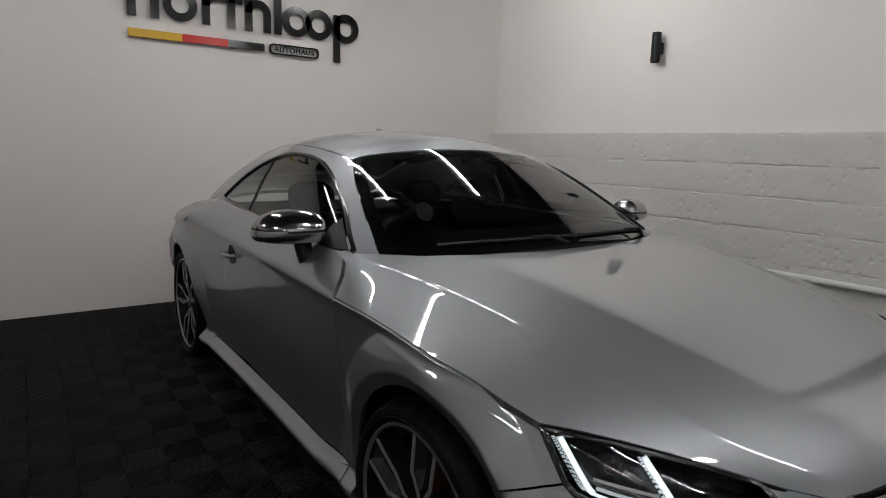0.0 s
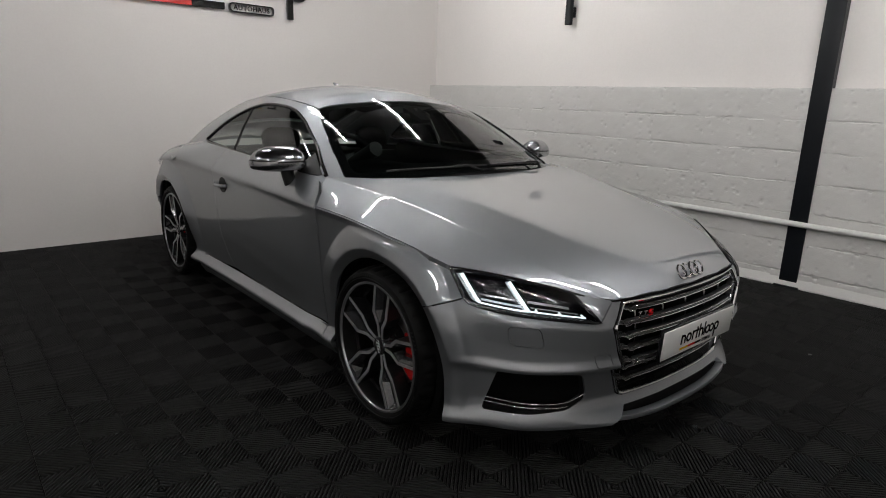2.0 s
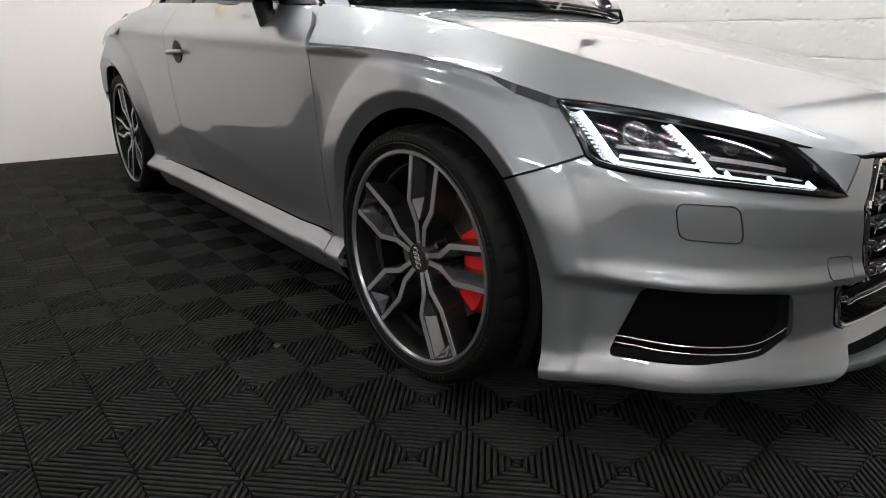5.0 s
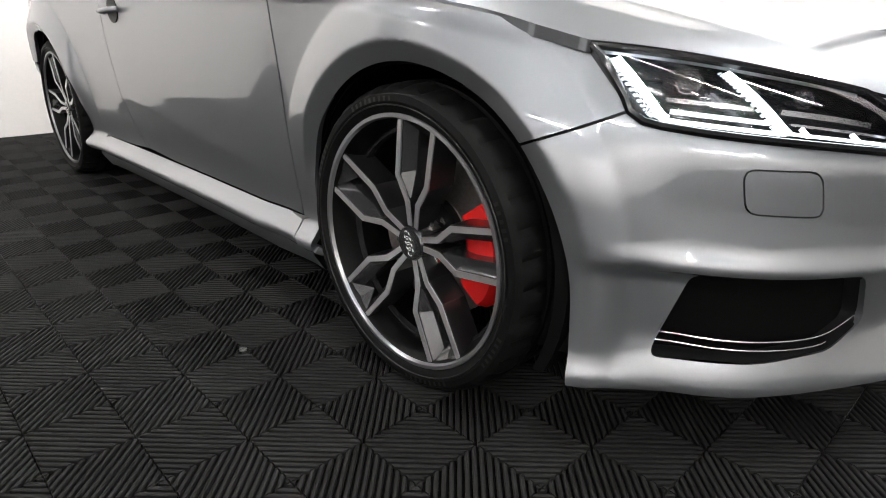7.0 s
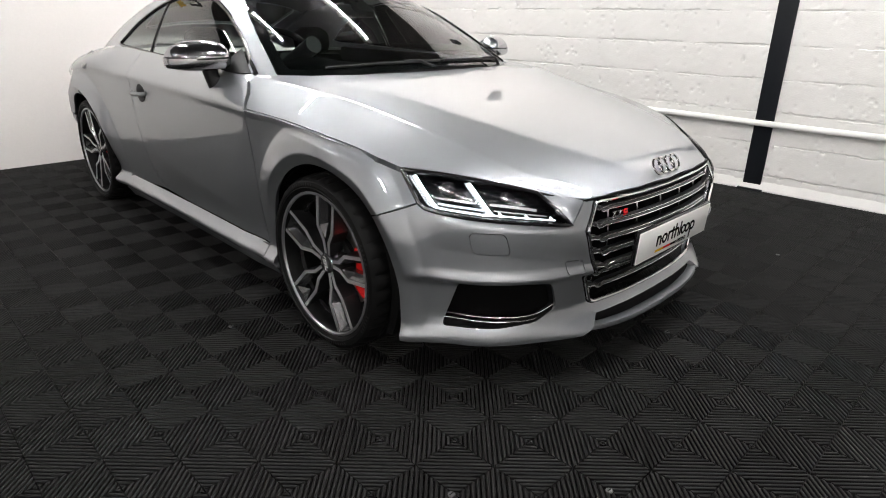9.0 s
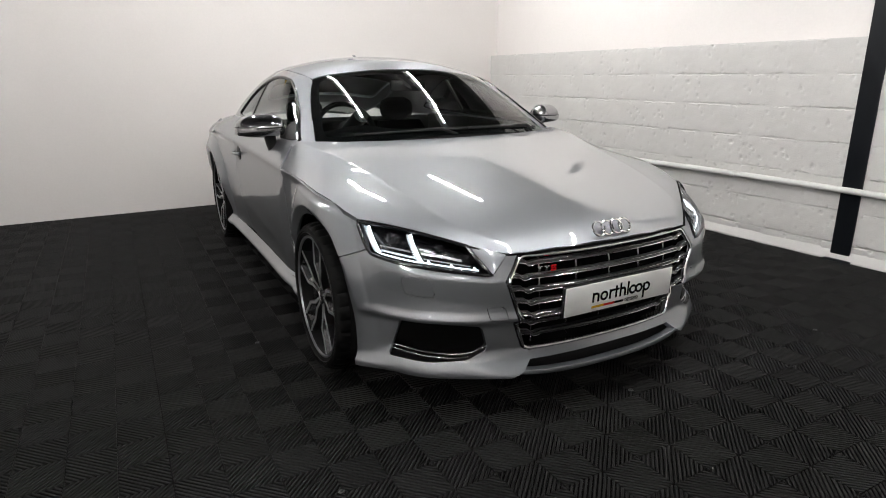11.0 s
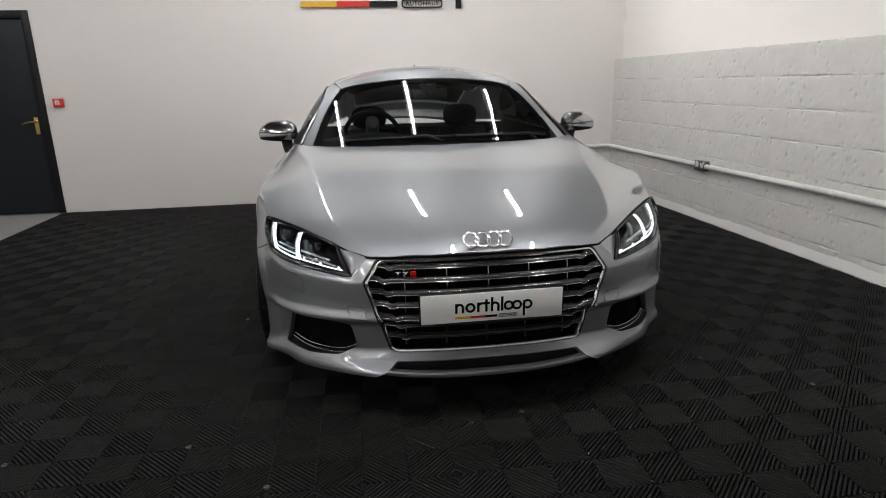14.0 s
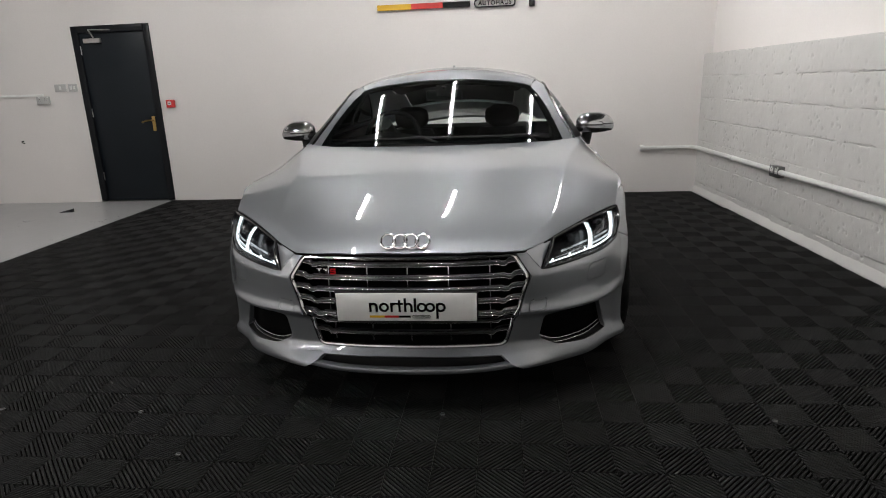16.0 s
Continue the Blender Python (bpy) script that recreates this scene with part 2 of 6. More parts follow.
# ---- fittings on the walls ----
dr = thing("door_1", pose(-4.06, Y_BACK, 0), "dark blue-grey flush door in a black frame, closed", "door", kind="structure")
b = boxm(-0.47, -0.395, -0.012, 0.12, 0, 2.012, 0.004)
part("frame_jamb", b, M_BLACKSTEEL, dr)
part("frame_jamb", boxm(0.395, 0.47, -0.012, 0.12, 0, 2.012, 0.004), M_BLACKSTEEL, dr)
part("frame_head", boxm(-0.395, 0.395, -0.012, 0.12, 1.937, 2.012, 0.004), M_BLACKSTEEL, dr)
lf = part("door_leaf", boxm(-0.391, 0.391, 0.015, 0.06, 0.006, 1.933, 0.002), M_DOOR, dr)
part("handle_plate", boxm(0.325, 0.365, 0.007, 0.0145, 0.82, 0.99, 0.003), M_BRASS, lf, "brass back plate")
b = bmesh.new()
cyl(b, (0.345, 0.0145, 0.945), (0.345, -0.03, 0.945), 0.010, n=14)
tube(b, smooth_line([(0.352, -0.032, 0.946), (0.30, -0.036, 0.945), (0.25, -0.03, 0.935), (0.222, -0.028, 0.926)], 5, False), [0.009] * 16, 10)
part("lever", b, M_BRASS, lf, "brass lever")
part("closer_body", boxm(-0.33, -0.13, -0.03, 0.0145, 1.825, 1.875, 0.006), M_STEELPLATE, lf, "silver door closer")
b = bmesh.new()
tube(b, [(-0.2, -0.02, 1.878), (-0.23, -0.05, 1.965)], 0.008, 8)
tube(b, [(-0.23, -0.05, 1.965), (0.02, -0.03, 1.958)], 0.007, 8)
part("closer_arm", b, M_STEELPLATE, lf)
for z in (0.25, 1.0, 1.7):
    b = bmesh.new()
    cyl(b, (-0.393, 0.004, z), (-0.393, 0.004, z + 0.1), 0.006, n=10)
    part("hinge", b, M_STEELPLATE, lf)

cp = thing("call_point", pose(-3.455, Y_BACK, 1.125), "red square fire alarm call point on the white wall", "fire alarm")
part("back_box", boxm(-0.044, 0.044, -0.03, 0, -0.044, 0.044, 0.006), M_RED, cp)
part("cover", boxm(-0.043, 0.043, -0.052, -0.0302, -0.043, 0.043, 0.006), M_RED, cp)
part("press_plate", boxm(-0.022, 0.022, -0.0545, -0.0522, -0.014, 0.018, 0.001), M_WHITEPLASTIC, cp, "white press plate")
part("mark_bar", boxm(-0.012, 0.012, -0.0558, -0.0547, -0.002, 0.006, 0.0), M_BLACKGLOSS, cp)
part("mark_bar", boxm(-0.018, 0.018, -0.0538, -0.0522, 0.026, 0.032, 0.0), M_WHITEPLASTIC, cp)

for x, w in ((-4.79, 0.072), (-4.635, 0.055)):
    sw = thing("light_switch", pose(x, Y_BACK, 1.345), "white plastic light switch plate on the wall", "light switch", "switches by the door")
    part("plate", boxm(-w, w, -0.01, 0, -0.044, 0.044, 0.004), M_GREYPLASTIC, sw)
    for k in ((-0.02, 0.02) if w < 0.06 else (0.0,)):
        part("rocker", boxm(k - 0.013, k + 0.013, -0.016, -0.0102, -0.02, 0.02, 0.002), M_WHITEPLASTIC, sw)


def twin_socket(m, label, depth, plate):
    s = thing("wall_socket", m, label, "socket", "wall sockets")
    part("back_box", boxm(-0.073, 0.073, -depth, 0, -0.043, 0.043, 0.004), plate, s)
    part("face_plate", boxm(-0.075, 0.075, -depth - 0.006, -depth - 0.0002, -0.045, 0.045, 0.002), plate, s)
    for k in (-0.036, 0.036):
        if plate is M_DARKPLATE:
            part("insert", boxm(k - 0.022, k + 0.022, -depth - 0.0070, -depth - 0.0060, -0.016, 0.026, 0.001), M_WHITEPLASTIC, s, "white socket insert")
        for dx, dz, w, h in ((0, 0.016, 0.004, 0.006), (-0.011, -0.006, 0.005, 0.003), (0.011, -0.006, 0.005, 0.003)):
            part("pin_slot", boxm(k + dx - w, k + dx + w, -depth - 0.0082, -depth - 0.0061, dz - h, dz + h), M_BLACKGLOSS, s)
        part("rocker", boxm(k - 0.006 + 0.03 * (k > 0), k + 0.006 + 0.03 * (k > 0), -depth - 0.010, -depth - 0.0061, 0.027, 0.040, 0.001), M_WHITEPLASTIC, s)
    return s


twin_socket(pose(-5.02, Y_BACK, 1.213), "grey-white plastic twin socket on the end wall", 0.035, M_GREYPLASTIC)
tw = twin_socket(RIGHT @ pose(0, 2.075, 0.478, 0, 0, -90), "brushed metal twin socket on the block wall conduit", 0.045, M_DARKPLATE)

pp = thing("conduit", pose(0, 0, 0), "white painted conduit running along the walls", "pipe")
b = bmesh.new()
c = RIGHT
tube(b, [c @ Vector((-0.034, q, 0.482 + 0.004 * math.sin(q * 2.3))) for q in np.linspace(Y_FRONT + 0.2, 2.0, 24)], 0.021, 14)
part("pipe", b, M_WHITEPLASTIC, pp)
b = bmesh.new()
end = c @ Vector((-0.034, 3.85, 0.482))
tube(b, [c @ Vector((-0.034, q, 0.482)) for q in (2.15, 2.8, 3.4, 3.80)] + [(end.x - 0.008, end.y + 0.012, 0.482), (end.x - 0.05, Y_BACK - 0.034, 0.482), (2.2, Y_BACK - 0.034, 0.482), (1.88, Y_BACK - 0.034, 0.482)], 0.021, 14)
part("pipe", b, M_WHITEPLASTIC, pp)
b = bmesh.new()
cyl(b, (1.885, Y_BACK - 0.034, 0.482), (1.85, Y_BACK - 0.034, 0.482), 0.034, n=18)
part("end_cap", b, M_WHITEPLASTIC, pp)
for q in (-3.2, -1.4, 0.6, 2.9):
    b = bmesh.new()
    cyl(b, c @ Vector((-0.034, q, 0.482)), c @ Vector((-0.034, q + 0.03, 0.482)), 0.026, n=14)
    p = c @ Vector((-0.034, q + 0.015, 0.482))
    cyl(b, p, c @ Vector((0.008, q + 0.015, 0.482)), 0.012, n=10)
    part("saddle_clip", b, M_WHITEPLASTIC, pp)
tr = thing("cable_trunking", pose(-5.02, Y_BACK, 1.27), "thin white cable trunking fixed along the end wall", "trunking")
part("trunk_cover", boxm(-2.3, 0.0, -0.022, 0, -0.013, 0.013, 0.003), M_WHITEPLASTIC, tr)

po = thing("steel_post", RIGHT @ pose(0, -0.222, 0), "black painted steel column against the block wall", "column")
part("flange", boxm(-0.012, 0.004, -0.062, 0.062, -0.01, ROOM_H, 0.003), M_BLACKSTEEL, po)
part("web", boxm(0.004, 0.088, -0.055, 0.055, 1.446, ROOM_H, 0.0), M_BLACKSTEEL, po)
part("foot_plate", boxm(-0.05, 0.004, -0.085, 0.085, -0.01, 0.012, 0.003), M_BLACKSTEEL, po)

wl = thing("wall_light", RIGHT @ pose(0.09, 1.995, 2.115), "dark grey up-and-down cylinder wall light, unlit", "wall light")
b = bmesh.new()
lathe(b, [(-0.112, 0.026), (-0.116, 0.033), (-0.112, 0.036), (0.112, 0.036), (0.116, 0.033), (0.112, 0.026), (0.09, 0.022), (0.09, 0.001)], 32, "z")
bmesh.ops.translate(b, vec=(-0.078, 0, 0), verts=b.verts[:])
part("light_body", b, M_BLACKSTEEL, wl)
part("bracket", boxm(-0.043, 0, -0.02, 0.02, -0.045, 0.045, 0.004), M_BLACKSTEEL, wl)

hk = thing("wall_hook", pose(-5.40, Y_BACK, 0.735), "small dark metal hook screwed to the wall", "hook")
b = bmesh.new()
tube(b, smooth_line([(0, 0, 0.01), (0, -0.03, 0.008), (0.02, -0.05, -0.005), (0.045, -0.04, -0.015)], 4, False), 0.006, 8)
part("hook_bar", b, M_BLACKSTEEL, hk)
st = thing("door_wedge", pose(-4.62, 3.29, -0.0135, 0, 0, 12), "grey rubber door wedge on the concrete floor", "door stop")
b = bmesh.new()
prism(b, [(0, 0), (0.14, 0), (0.14, 0.035), (0, 0.004)], 0.045, pose(0, 0.045, 0, 90, 0, 0))
part("wedge", b, M_BLACKSTEEL, st)

# ---- the car's outer skin ----
def sd_poly(px, py, poly):
    """Signed distance to a closed outline, positive inside."""
    a = np.array(poly, float)
    b = np.roll(a, -1, 0)
    best = np.full(px.shape, 1e9)
    inside = np.zeros(px.shape, bool)
    for (x0, y0), (x1, y1) in zip(a, b):
        ex, ey = x1 - x0, y1 - y0
        l2 = ex * ex + ey * ey
        if l2 < 1e-12:
            continue
        t = np.clip(((px - x0) * ex + (py - y0) * ey) / l2, 0, 1)
        best = np.minimum(best, (px - x0 - t * ex) ** 2 + (py - y0 - t * ey) ** 2)
        if y0 != y1:
            inside ^= ((y0 > py) != (y1 > py)) & (px < (x1 - x0) * (py - y0) / (y1 - y0) + x0)
    best = np.sqrt(best)
    return np.where(inside, best, -best)


def sheet(fn, region, holes=(), cell=0.014, gap=0.002, thick=0.014, sign=1, centre=(0, 1.2, 0.45), snap=None, exact=False):
    """A pressed panel: the part of the skin fn(u, v) inside an outline, with turned-in edges."""
    r = np.array(region)
    lo, hi = r.min(0) - cell, r.max(0) + cell
    nu, nv = [max(4, int(math.ceil(k / cell))) for k in hi - lo]
    rows = np.linspace(lo[1], hi[1], nv + 1)
    if snap is not None:
        rows += snap - rows[np.argmin(np.abs(rows - snap))]
    cols = np.linspace(lo[0], hi[0], nu + 1)
    if exact:
        cols = np.arange(math.floor(lo[0] / cell), math.ceil(hi[0] / cell) + 1) * cell
        nu = len(cols) - 1
    U, V = np.meshgrid(cols, rows, indexing="ij")
    u, v = U.ravel().copy(), V.ravel().copy()

    def sd(a, b):
        d = sd_poly(a, b, region)
        for h in holes:
            d = np.minimum(d, -sd_poly(a, b, h))
        return d - gap

    d = sd(u, v)
    near = np.abs(d) < 0.72 * cell
    for _ in range(3):
        a, b, e = u[near], v[near], 5e-4
        k = sd(a, b)
        gx, gy = (sd(a + e, b) - sd(a - e, b)) / (2 * e), (sd(a, b + e) - sd(a, b - e)) / (2 * e)
        g2 = np.maximum(gx * gx + gy * gy, 0.3)
        u[near], v[near] = a - k * gx / g2, b - k * gy / g2
    ok = (d > 0) | near
    idx = np.arange(u.size).reshape(nu + 1, nv + 1)
    x, y, z = fn(u, v)
    co = np.stack([sign * x, y, z], 1)
    bm = bmesh.new()
    made = {}

    def vert(i):
        if i not in made:
            made[i] = bm.verts.new(co[i])
        return made[i]

    for i in range(nu):
        for j in range(nv):
            q = [idx[i, j], idx[i + 1, j], idx[i + 1, j + 1], idx[i, j + 1]]
            q = [k for k in q if ok[k]]
            if len(q) < 3:
                continue
            if len(q) == 4 and all(near[k] for k in q):
                m = np.mean([(u[k], v[k]) for k in q], 0)
                if sd(np.array([m[0]]), np.array([m[1]]))[0] < 1e-4:
                    continue
            if len(q) == 3 and all(near[k] for k in q):
                m = np.mean([(u[k], v[k]) for k in q], 0)
                if sd(np.array([m[0]]), np.array([m[1]]))[0] < 5e-4:
                    continue
            try:
                bm.faces.new([vert(k) for k in q])
            except ValueError:
                pass
    bmesh.ops.remove_doubles(bm, verts=bm.verts[:], dist=1e-4)
    bmesh.ops.recalc_face_normals(bm, faces=bm.faces[:])
    c = Vector(centre)
    if sum((f.calc_center_median() - c).dot(f.normal) * f.calc_area() for f in bm.faces) < 0:
        bmesh.ops.reverse_faces(bm, faces=bm.faces[:])
    bm.normal_update()
    if thick:
        edges = [e for e in bm.edges if len(e.link_faces) == 1]
        inner = {}
        for e in edges:
            for w in e.verts:
                if w not in inner:
                    inner[w] = w.normal.copy()
        inner = {w: bm.verts.new(w.co - n * thick) for w, n in inner.items()}
        for e in edges:
            f = e.link_faces[0]
            a, b = e.verts
            vs = list(f.verts)
            if vs[(vs.index(a) + 1) % len(vs)] == b:
                a, b = b, a
            try:
                bm.faces.new((a, b, inner[b], inner[a]))
            except ValueError:
                pass
    return bm


def panel(name, bm, mat, parent, label=""):
    me = bpy.data.meshes.new(name)
    for f in bm.faces:
        f.smooth = True
    for e in bm.edges:
        if len(e.link_faces) == 2 and e.calc_face_angle(0) > radians(38):
            e.smooth = False
    bm.to_mesh(me)
    bm.free()
    me.materials.append(mat)
    ob = new(name, me)
    ob.parent = parent
    if label:
        ob["label"] = label
    return ob


WHEEL_F, WHEEL_R, HUB_Z = 0.008, 2.56, 0.318


def arch_r(a):
    """Radius of a wheel arch at the angle a in degrees: a little flattened at the top."""
    return 0.356 + 0.024 * (1 - np.sin(np.radians(np.clip(a, 0, 180)))) ** 1.3


# plan of the lower body, from the nose round the corner to the tail: run, half width, length
_PLAN = np.array([(0, -0.824), (0.14, -0.820), (0.28, -0.806), (0.42, -0.778), (0.55, -0.732), (0.66, -0.668), (0.752, -0.59), (0.828, -0.487), (0.867, -0.420), (0.8865, -0.36), (0.910, -0.25),
                  (0.918, -0.1), (0.918, 0.1), (0.911, 0.35), (0.905, 0.7), (0.903, 1.1), (0.905, 1.5), (0.912, 1.9), (0.922, 2.25), (0.928, 2.6), (0.895, 2.88), (0.81, 3.10), (0.66, 3.24), (0.4, 3.33), (0, 3.36)])
_S = np.concatenate([[0], np.cumsum(np.hypot(*np.diff(_PLAN, axis=0).T))])
_PX, _PY = curve1(*zip(_S, _PLAN[:, 0])), curve1(*zip(_S, _PLAN[:, 1]))
_ss = np.linspace(0, _S[-1], 1500)
_sx, _sy = _PX(_ss), _PY(_ss)
# smooth the plan a little
for _ in range(24):
    _sx[1:-1] = (_sx[:-2] + 2 * _sx[1:-1] + _sx[2:]) / 4
    _sy[1:-1] = (_sy[:-2] + 2 * _sy[1:-1] + _sy[2:]) / 4


def s_of_y(y):
    return float(np.interp(y, _sy, _ss))


def s_of_x(x):
    k = _sy < 0
    return float(np.interp(x, _sx[k], _ss[k]))


crease_z = curve1((-0.5, 0.66), (-0.334, 0.722), (-0.15, 0.766), (0.0, 0.788), (0.2, 0.801), (0.488, 0.808), (1.2, 0.822), (1.8, 0.836), (2.2, 0.838), (2.6, 0.815), (3.0, 0.76), (3.4, 0.72))
_prof_side = curve1((-0.70, -0.10), (-0.640, -0.05), (-0.612, 0.0), (-0.598, 0.004), (-0.57, -0.018), (-0.545, -0.036), (-0.42, -0.022), (-0.28, -0.008), (-0.12, -0.003), (-0.03, -0.001), (-0.003, 0.004), (0.004, 0.002), (0.05, -0.028), (0.1, -0.072), (0.15, -0.115), (0.2, -0.15))
_prof_front = curve1((0.13, -0.04), (0.160, 0.004), (0.168, 0.010), (0.184, 0.009), (0.205, -0.002), (0.23, -0.008), (0.36, -0.006), (0.44, 0.0), (0.5, 0.001), (0.55, -0.004), (0.6, -0.016), (0.64, -0.034), (0.7, -0.062), (0.76, -0.1))
# the nose below the lamps: a shelf over the intakes, a hollow under it, a blade at the foot
_prof_nose = curve1((0.13, -0.05), (0.16, -0.006), (0.168, 0.012), (0.177, 0.018), (0.184, 0.018), (0.196, 0.010), (0.212, -0.004), (0.234, -0.024), (0.27, -0.042), (0.360, -0.042), (0.378, -0.030), (0.394, 0.006), (0.400, 0.011), (0.408, 0.010), (0.435, 0.003), (0.5, 0.001), (0.55, -0.004), (0.6, -0.016), (0.64, -0.034), (0.7, -0.062), (0.76, -0.1))

# beside the grille the blade draws back flush with the intakes
_prof_corner = curve1((0.13, -0.065), (0.158, -0.030), (0.166, -0.018), (0.176, -0.014), (0.196, -0.017), (0.216, -0.024), (0.234, -0.032), (0.27, -0.040), (0.360, -0.040), (0.378, -0.026), (0.394, 0.013), (0.400, 0.018), (0.408, 0.017), (0.435, 0.007), (0.5, 0.001), (0.55, -0.004), (0.6, -0.016), (0.64, -0.034), (0.7, -0.062), (0.76, -0.1))


def flare(y, z):
    """The wheel arches: a raised band with a crisp outer edge and a turned-in lip."""
    out = np.zeros(np.broadcast(y, z).shape)
    for yw, h, ro in ((WHEEL_F, 0.026, 0.500), (WHEEL_R, 0.044, 0.500)):
        r = np.hypot(y - yw, z - HUB_Z)
        a = np.degrees(np.arctan2(z - HUB_Z, y - yw))
        front = np.where(a < -90, a + 360, a)
        fade = sstep(12, 40, front) * (0.30 + 0.70 * sstep(5, 70, 180 - front)) if yw < 1 else sstep(-10, 30, front) * sstep(-10, 30, 180 - front)
        fade = 0.22 + 0.78 * fade
        edge = ro - (0.028 * sstep(110, 175, front) if yw < 1 else 0.0)
        inner = arch_r(front) + 0.040
        ramp = np.clip((edge - r) / (edge - inner), 0, 1)
        band = h * ramp * (1.3 - 0.3 * ramp)
        lip = -0.60 * np.maximum(inner - r, 0) * (0.15 + 0.85 * sstep(5, 45, front) * sstep(5, 45, 180 - front))
        keep = 1 - sstep(-0.040, -0.004, z - crease_z(y)) if yw < 1 else 1.0
        out = out + fade * band * keep + lip - (0.011 * sstep(0.68, 0.52, r) if yw < 1 else 0.0)
    return out


LIP_S = np.array([s_of_x(q) for q in (0.455, 0.505, 0.60, 0.72, 0.805)] + [float(_ss[np.argmin((_sx - a) ** 2 + (_sy - b) ** 2)]) for a, b in ((0.85, -0.455), (0.862, -0.43))])
LIP_Z = np.array((0.566, 0.566, 0.578, 0.592, 0.602, 0.612, 0.626))
haunch = curve1((1.7, 0.15), (2.0, 0.150), (2.2, 0.132), (2.5, 0.114), (2.8, 0.085), (3.02, 0.05), (3.4, 0.05))


def skin(s, z):
    """The lower body's skin: run along the plan, height."""
    s, z = np.asarray(s, float), np.asarray(z, float)
    x, y = np.interp(np.abs(s), _ss, _sx), np.interp(np.abs(s), _ss, _sy)
    e = 0.01
    tx = np.interp(np.abs(s) + e, _ss, _sx) - np.interp(np.abs(s) - e, _ss, _sx)
    ty = np.interp(np.abs(s) + e, _ss, _sy) - np.interp(np.abs(s) - e, _ss, _sy)
    l = np.hypot(tx, ty) + 1e-9
    nx, ny = ty / l, -tx / l
    w = sstep(-0.42, -0.02, y)
    squeeze = 1 + 0.9 * sstep(2.8, 3.05, y) + 0.35 * sstep(0.85, 0.5, y)
    foot = sstep(0.32, 0.60, z)
    h = z - (crease_z(y) * foot + 0.808 * (1 - foot))
    h_true = h
    h = np.where(h > 0, h * squeeze, h)
    fore = sstep(-0.37, -0.55, y)
    side_nose = sstep(0.34, 0.62, x)
    nose_d = side_nose * _prof_corner(z) + (1 - side_nose) * _prof_nose(z)
    d = w * _prof_side(h) + (1 - w) * (fore * nose_d + (1 - fore) * _prof_front(z))
    # a fold just under the lamps, and the rear haunch rounding in to the cabin
    zk, up = np.interp(np.abs(s), LIP_S, LIP_Z) - 0.022, np.interp(np.abs(s), LIP_S[:2], (0.06, 0.024))
    fold = np.where(z > zk, 1 - (z - zk) / up, 1 - (zk - z) / 0.085)
    d = d + 0.0075 * np.clip(fold, 0, 1) * sstep(LIP_S[-1], LIP_S[-1] - 0.12, np.abs(s)) * sstep(LIP_S[0] - 0.05, LIP_S[0], np.abs(s))
    aft = sstep(1.86, 2.25, y) * sstep(3.06, 2.86, y)
    u = np.clip(h_true / haunch(y), 0, 1)
    d = np.where(h_true > 0, d * (1 - aft) + aft * (0.008 - 0.175 * (1 - np.sqrt(1 - 0.985 * u * u))), d)
    low = 0.335 + 0.125 * (y - 0.48) / 1.2
    d = d + 0.0022 * np.clip(1 - np.abs(z - low) / 0.06, 0, 1) * sstep(0.52, 0.95, y) * sstep(2.0, 1.6, y)
    d = d + flare(y, z)
    x, y = x + nx * d, y + ny * d
    return np.where(s < 0, -x, x), y, z


def skin_c(s, v):
    """The skin with heights counted from the shoulder crease."""
    return skin(s, v + crease_z(np.interp(np.abs(s), _ss, _sy)))


def from_crease(pts):
    """Side-view outline as places on skin_c, with points added along its edges."""
    out = []
    for (y0, z0), (y1, z1) in zip(pts, pts[1:] + pts[:1]):
        n = max(1, int(math.hypot(y1 - y0, z1 - z0) / 0.08))
        for i in range(n):
            y, z = y0 + (y1 - y0) * i / n, z0 + (z1 - z0) * i / n
            out.append((s_of_y(y), z - float(crease_z(y))))
    return out


def skin_x(y, z):
    x, yy, _ = skin(np.array([s_of_y(y)]), np.array([z]))
    return float(x[0])


# bonnet as a height over the plan
_edge_x = curve1((-0.95, 0.36), (-0.79, 0.405), (-0.752, 0.425), (-0.73, 0.448), (-0.57, 0.61), (-0.334, 0.838), *[(y, skin_x(y, float(crease_z(y))) - 0.004) for y in (-0.15, 0.0, 0.2, 0.35, 0.488, 0.62)])
_edge_z = curve1((-0.85, 0.615), (-0.73, 0.632), (-0.57, 0.678), *[(y, float(crease_z(y)) + 0.001) for y in (-0.334, -0.15, 0.0, 0.2, 0.488, 0.62)])
_mid_z = curve1((-0.86, 0.598), (-0.81, 0.634), (-0.77, 0.670), (-0.7, 0.707), (-0.6, 0.738), (-0.334, 0.800), (0.0, 0.862), (0.25, 0.900), (0.42, 0.922), (0.65, 0.945))
_rib_x = curve1((-0.9, 0.28), (-0.76, 0.37), (-0.68, 0.45), (-0.56, 0.545), (-0.41, 0.588), (-0.26, 0.616), (0.0, 0.655), (0.2, 0.70), (0.45, 0.772), (0.65, 0.80))
_rib_d = curve1((-0.85, 0.030), (-0.75, 0.046), (-0.68, 0.046), (-0.5, 0.038), (-0.2, 0.028), (0.1, 0.022), (0.35, 0.018), (0.65, 0.024))


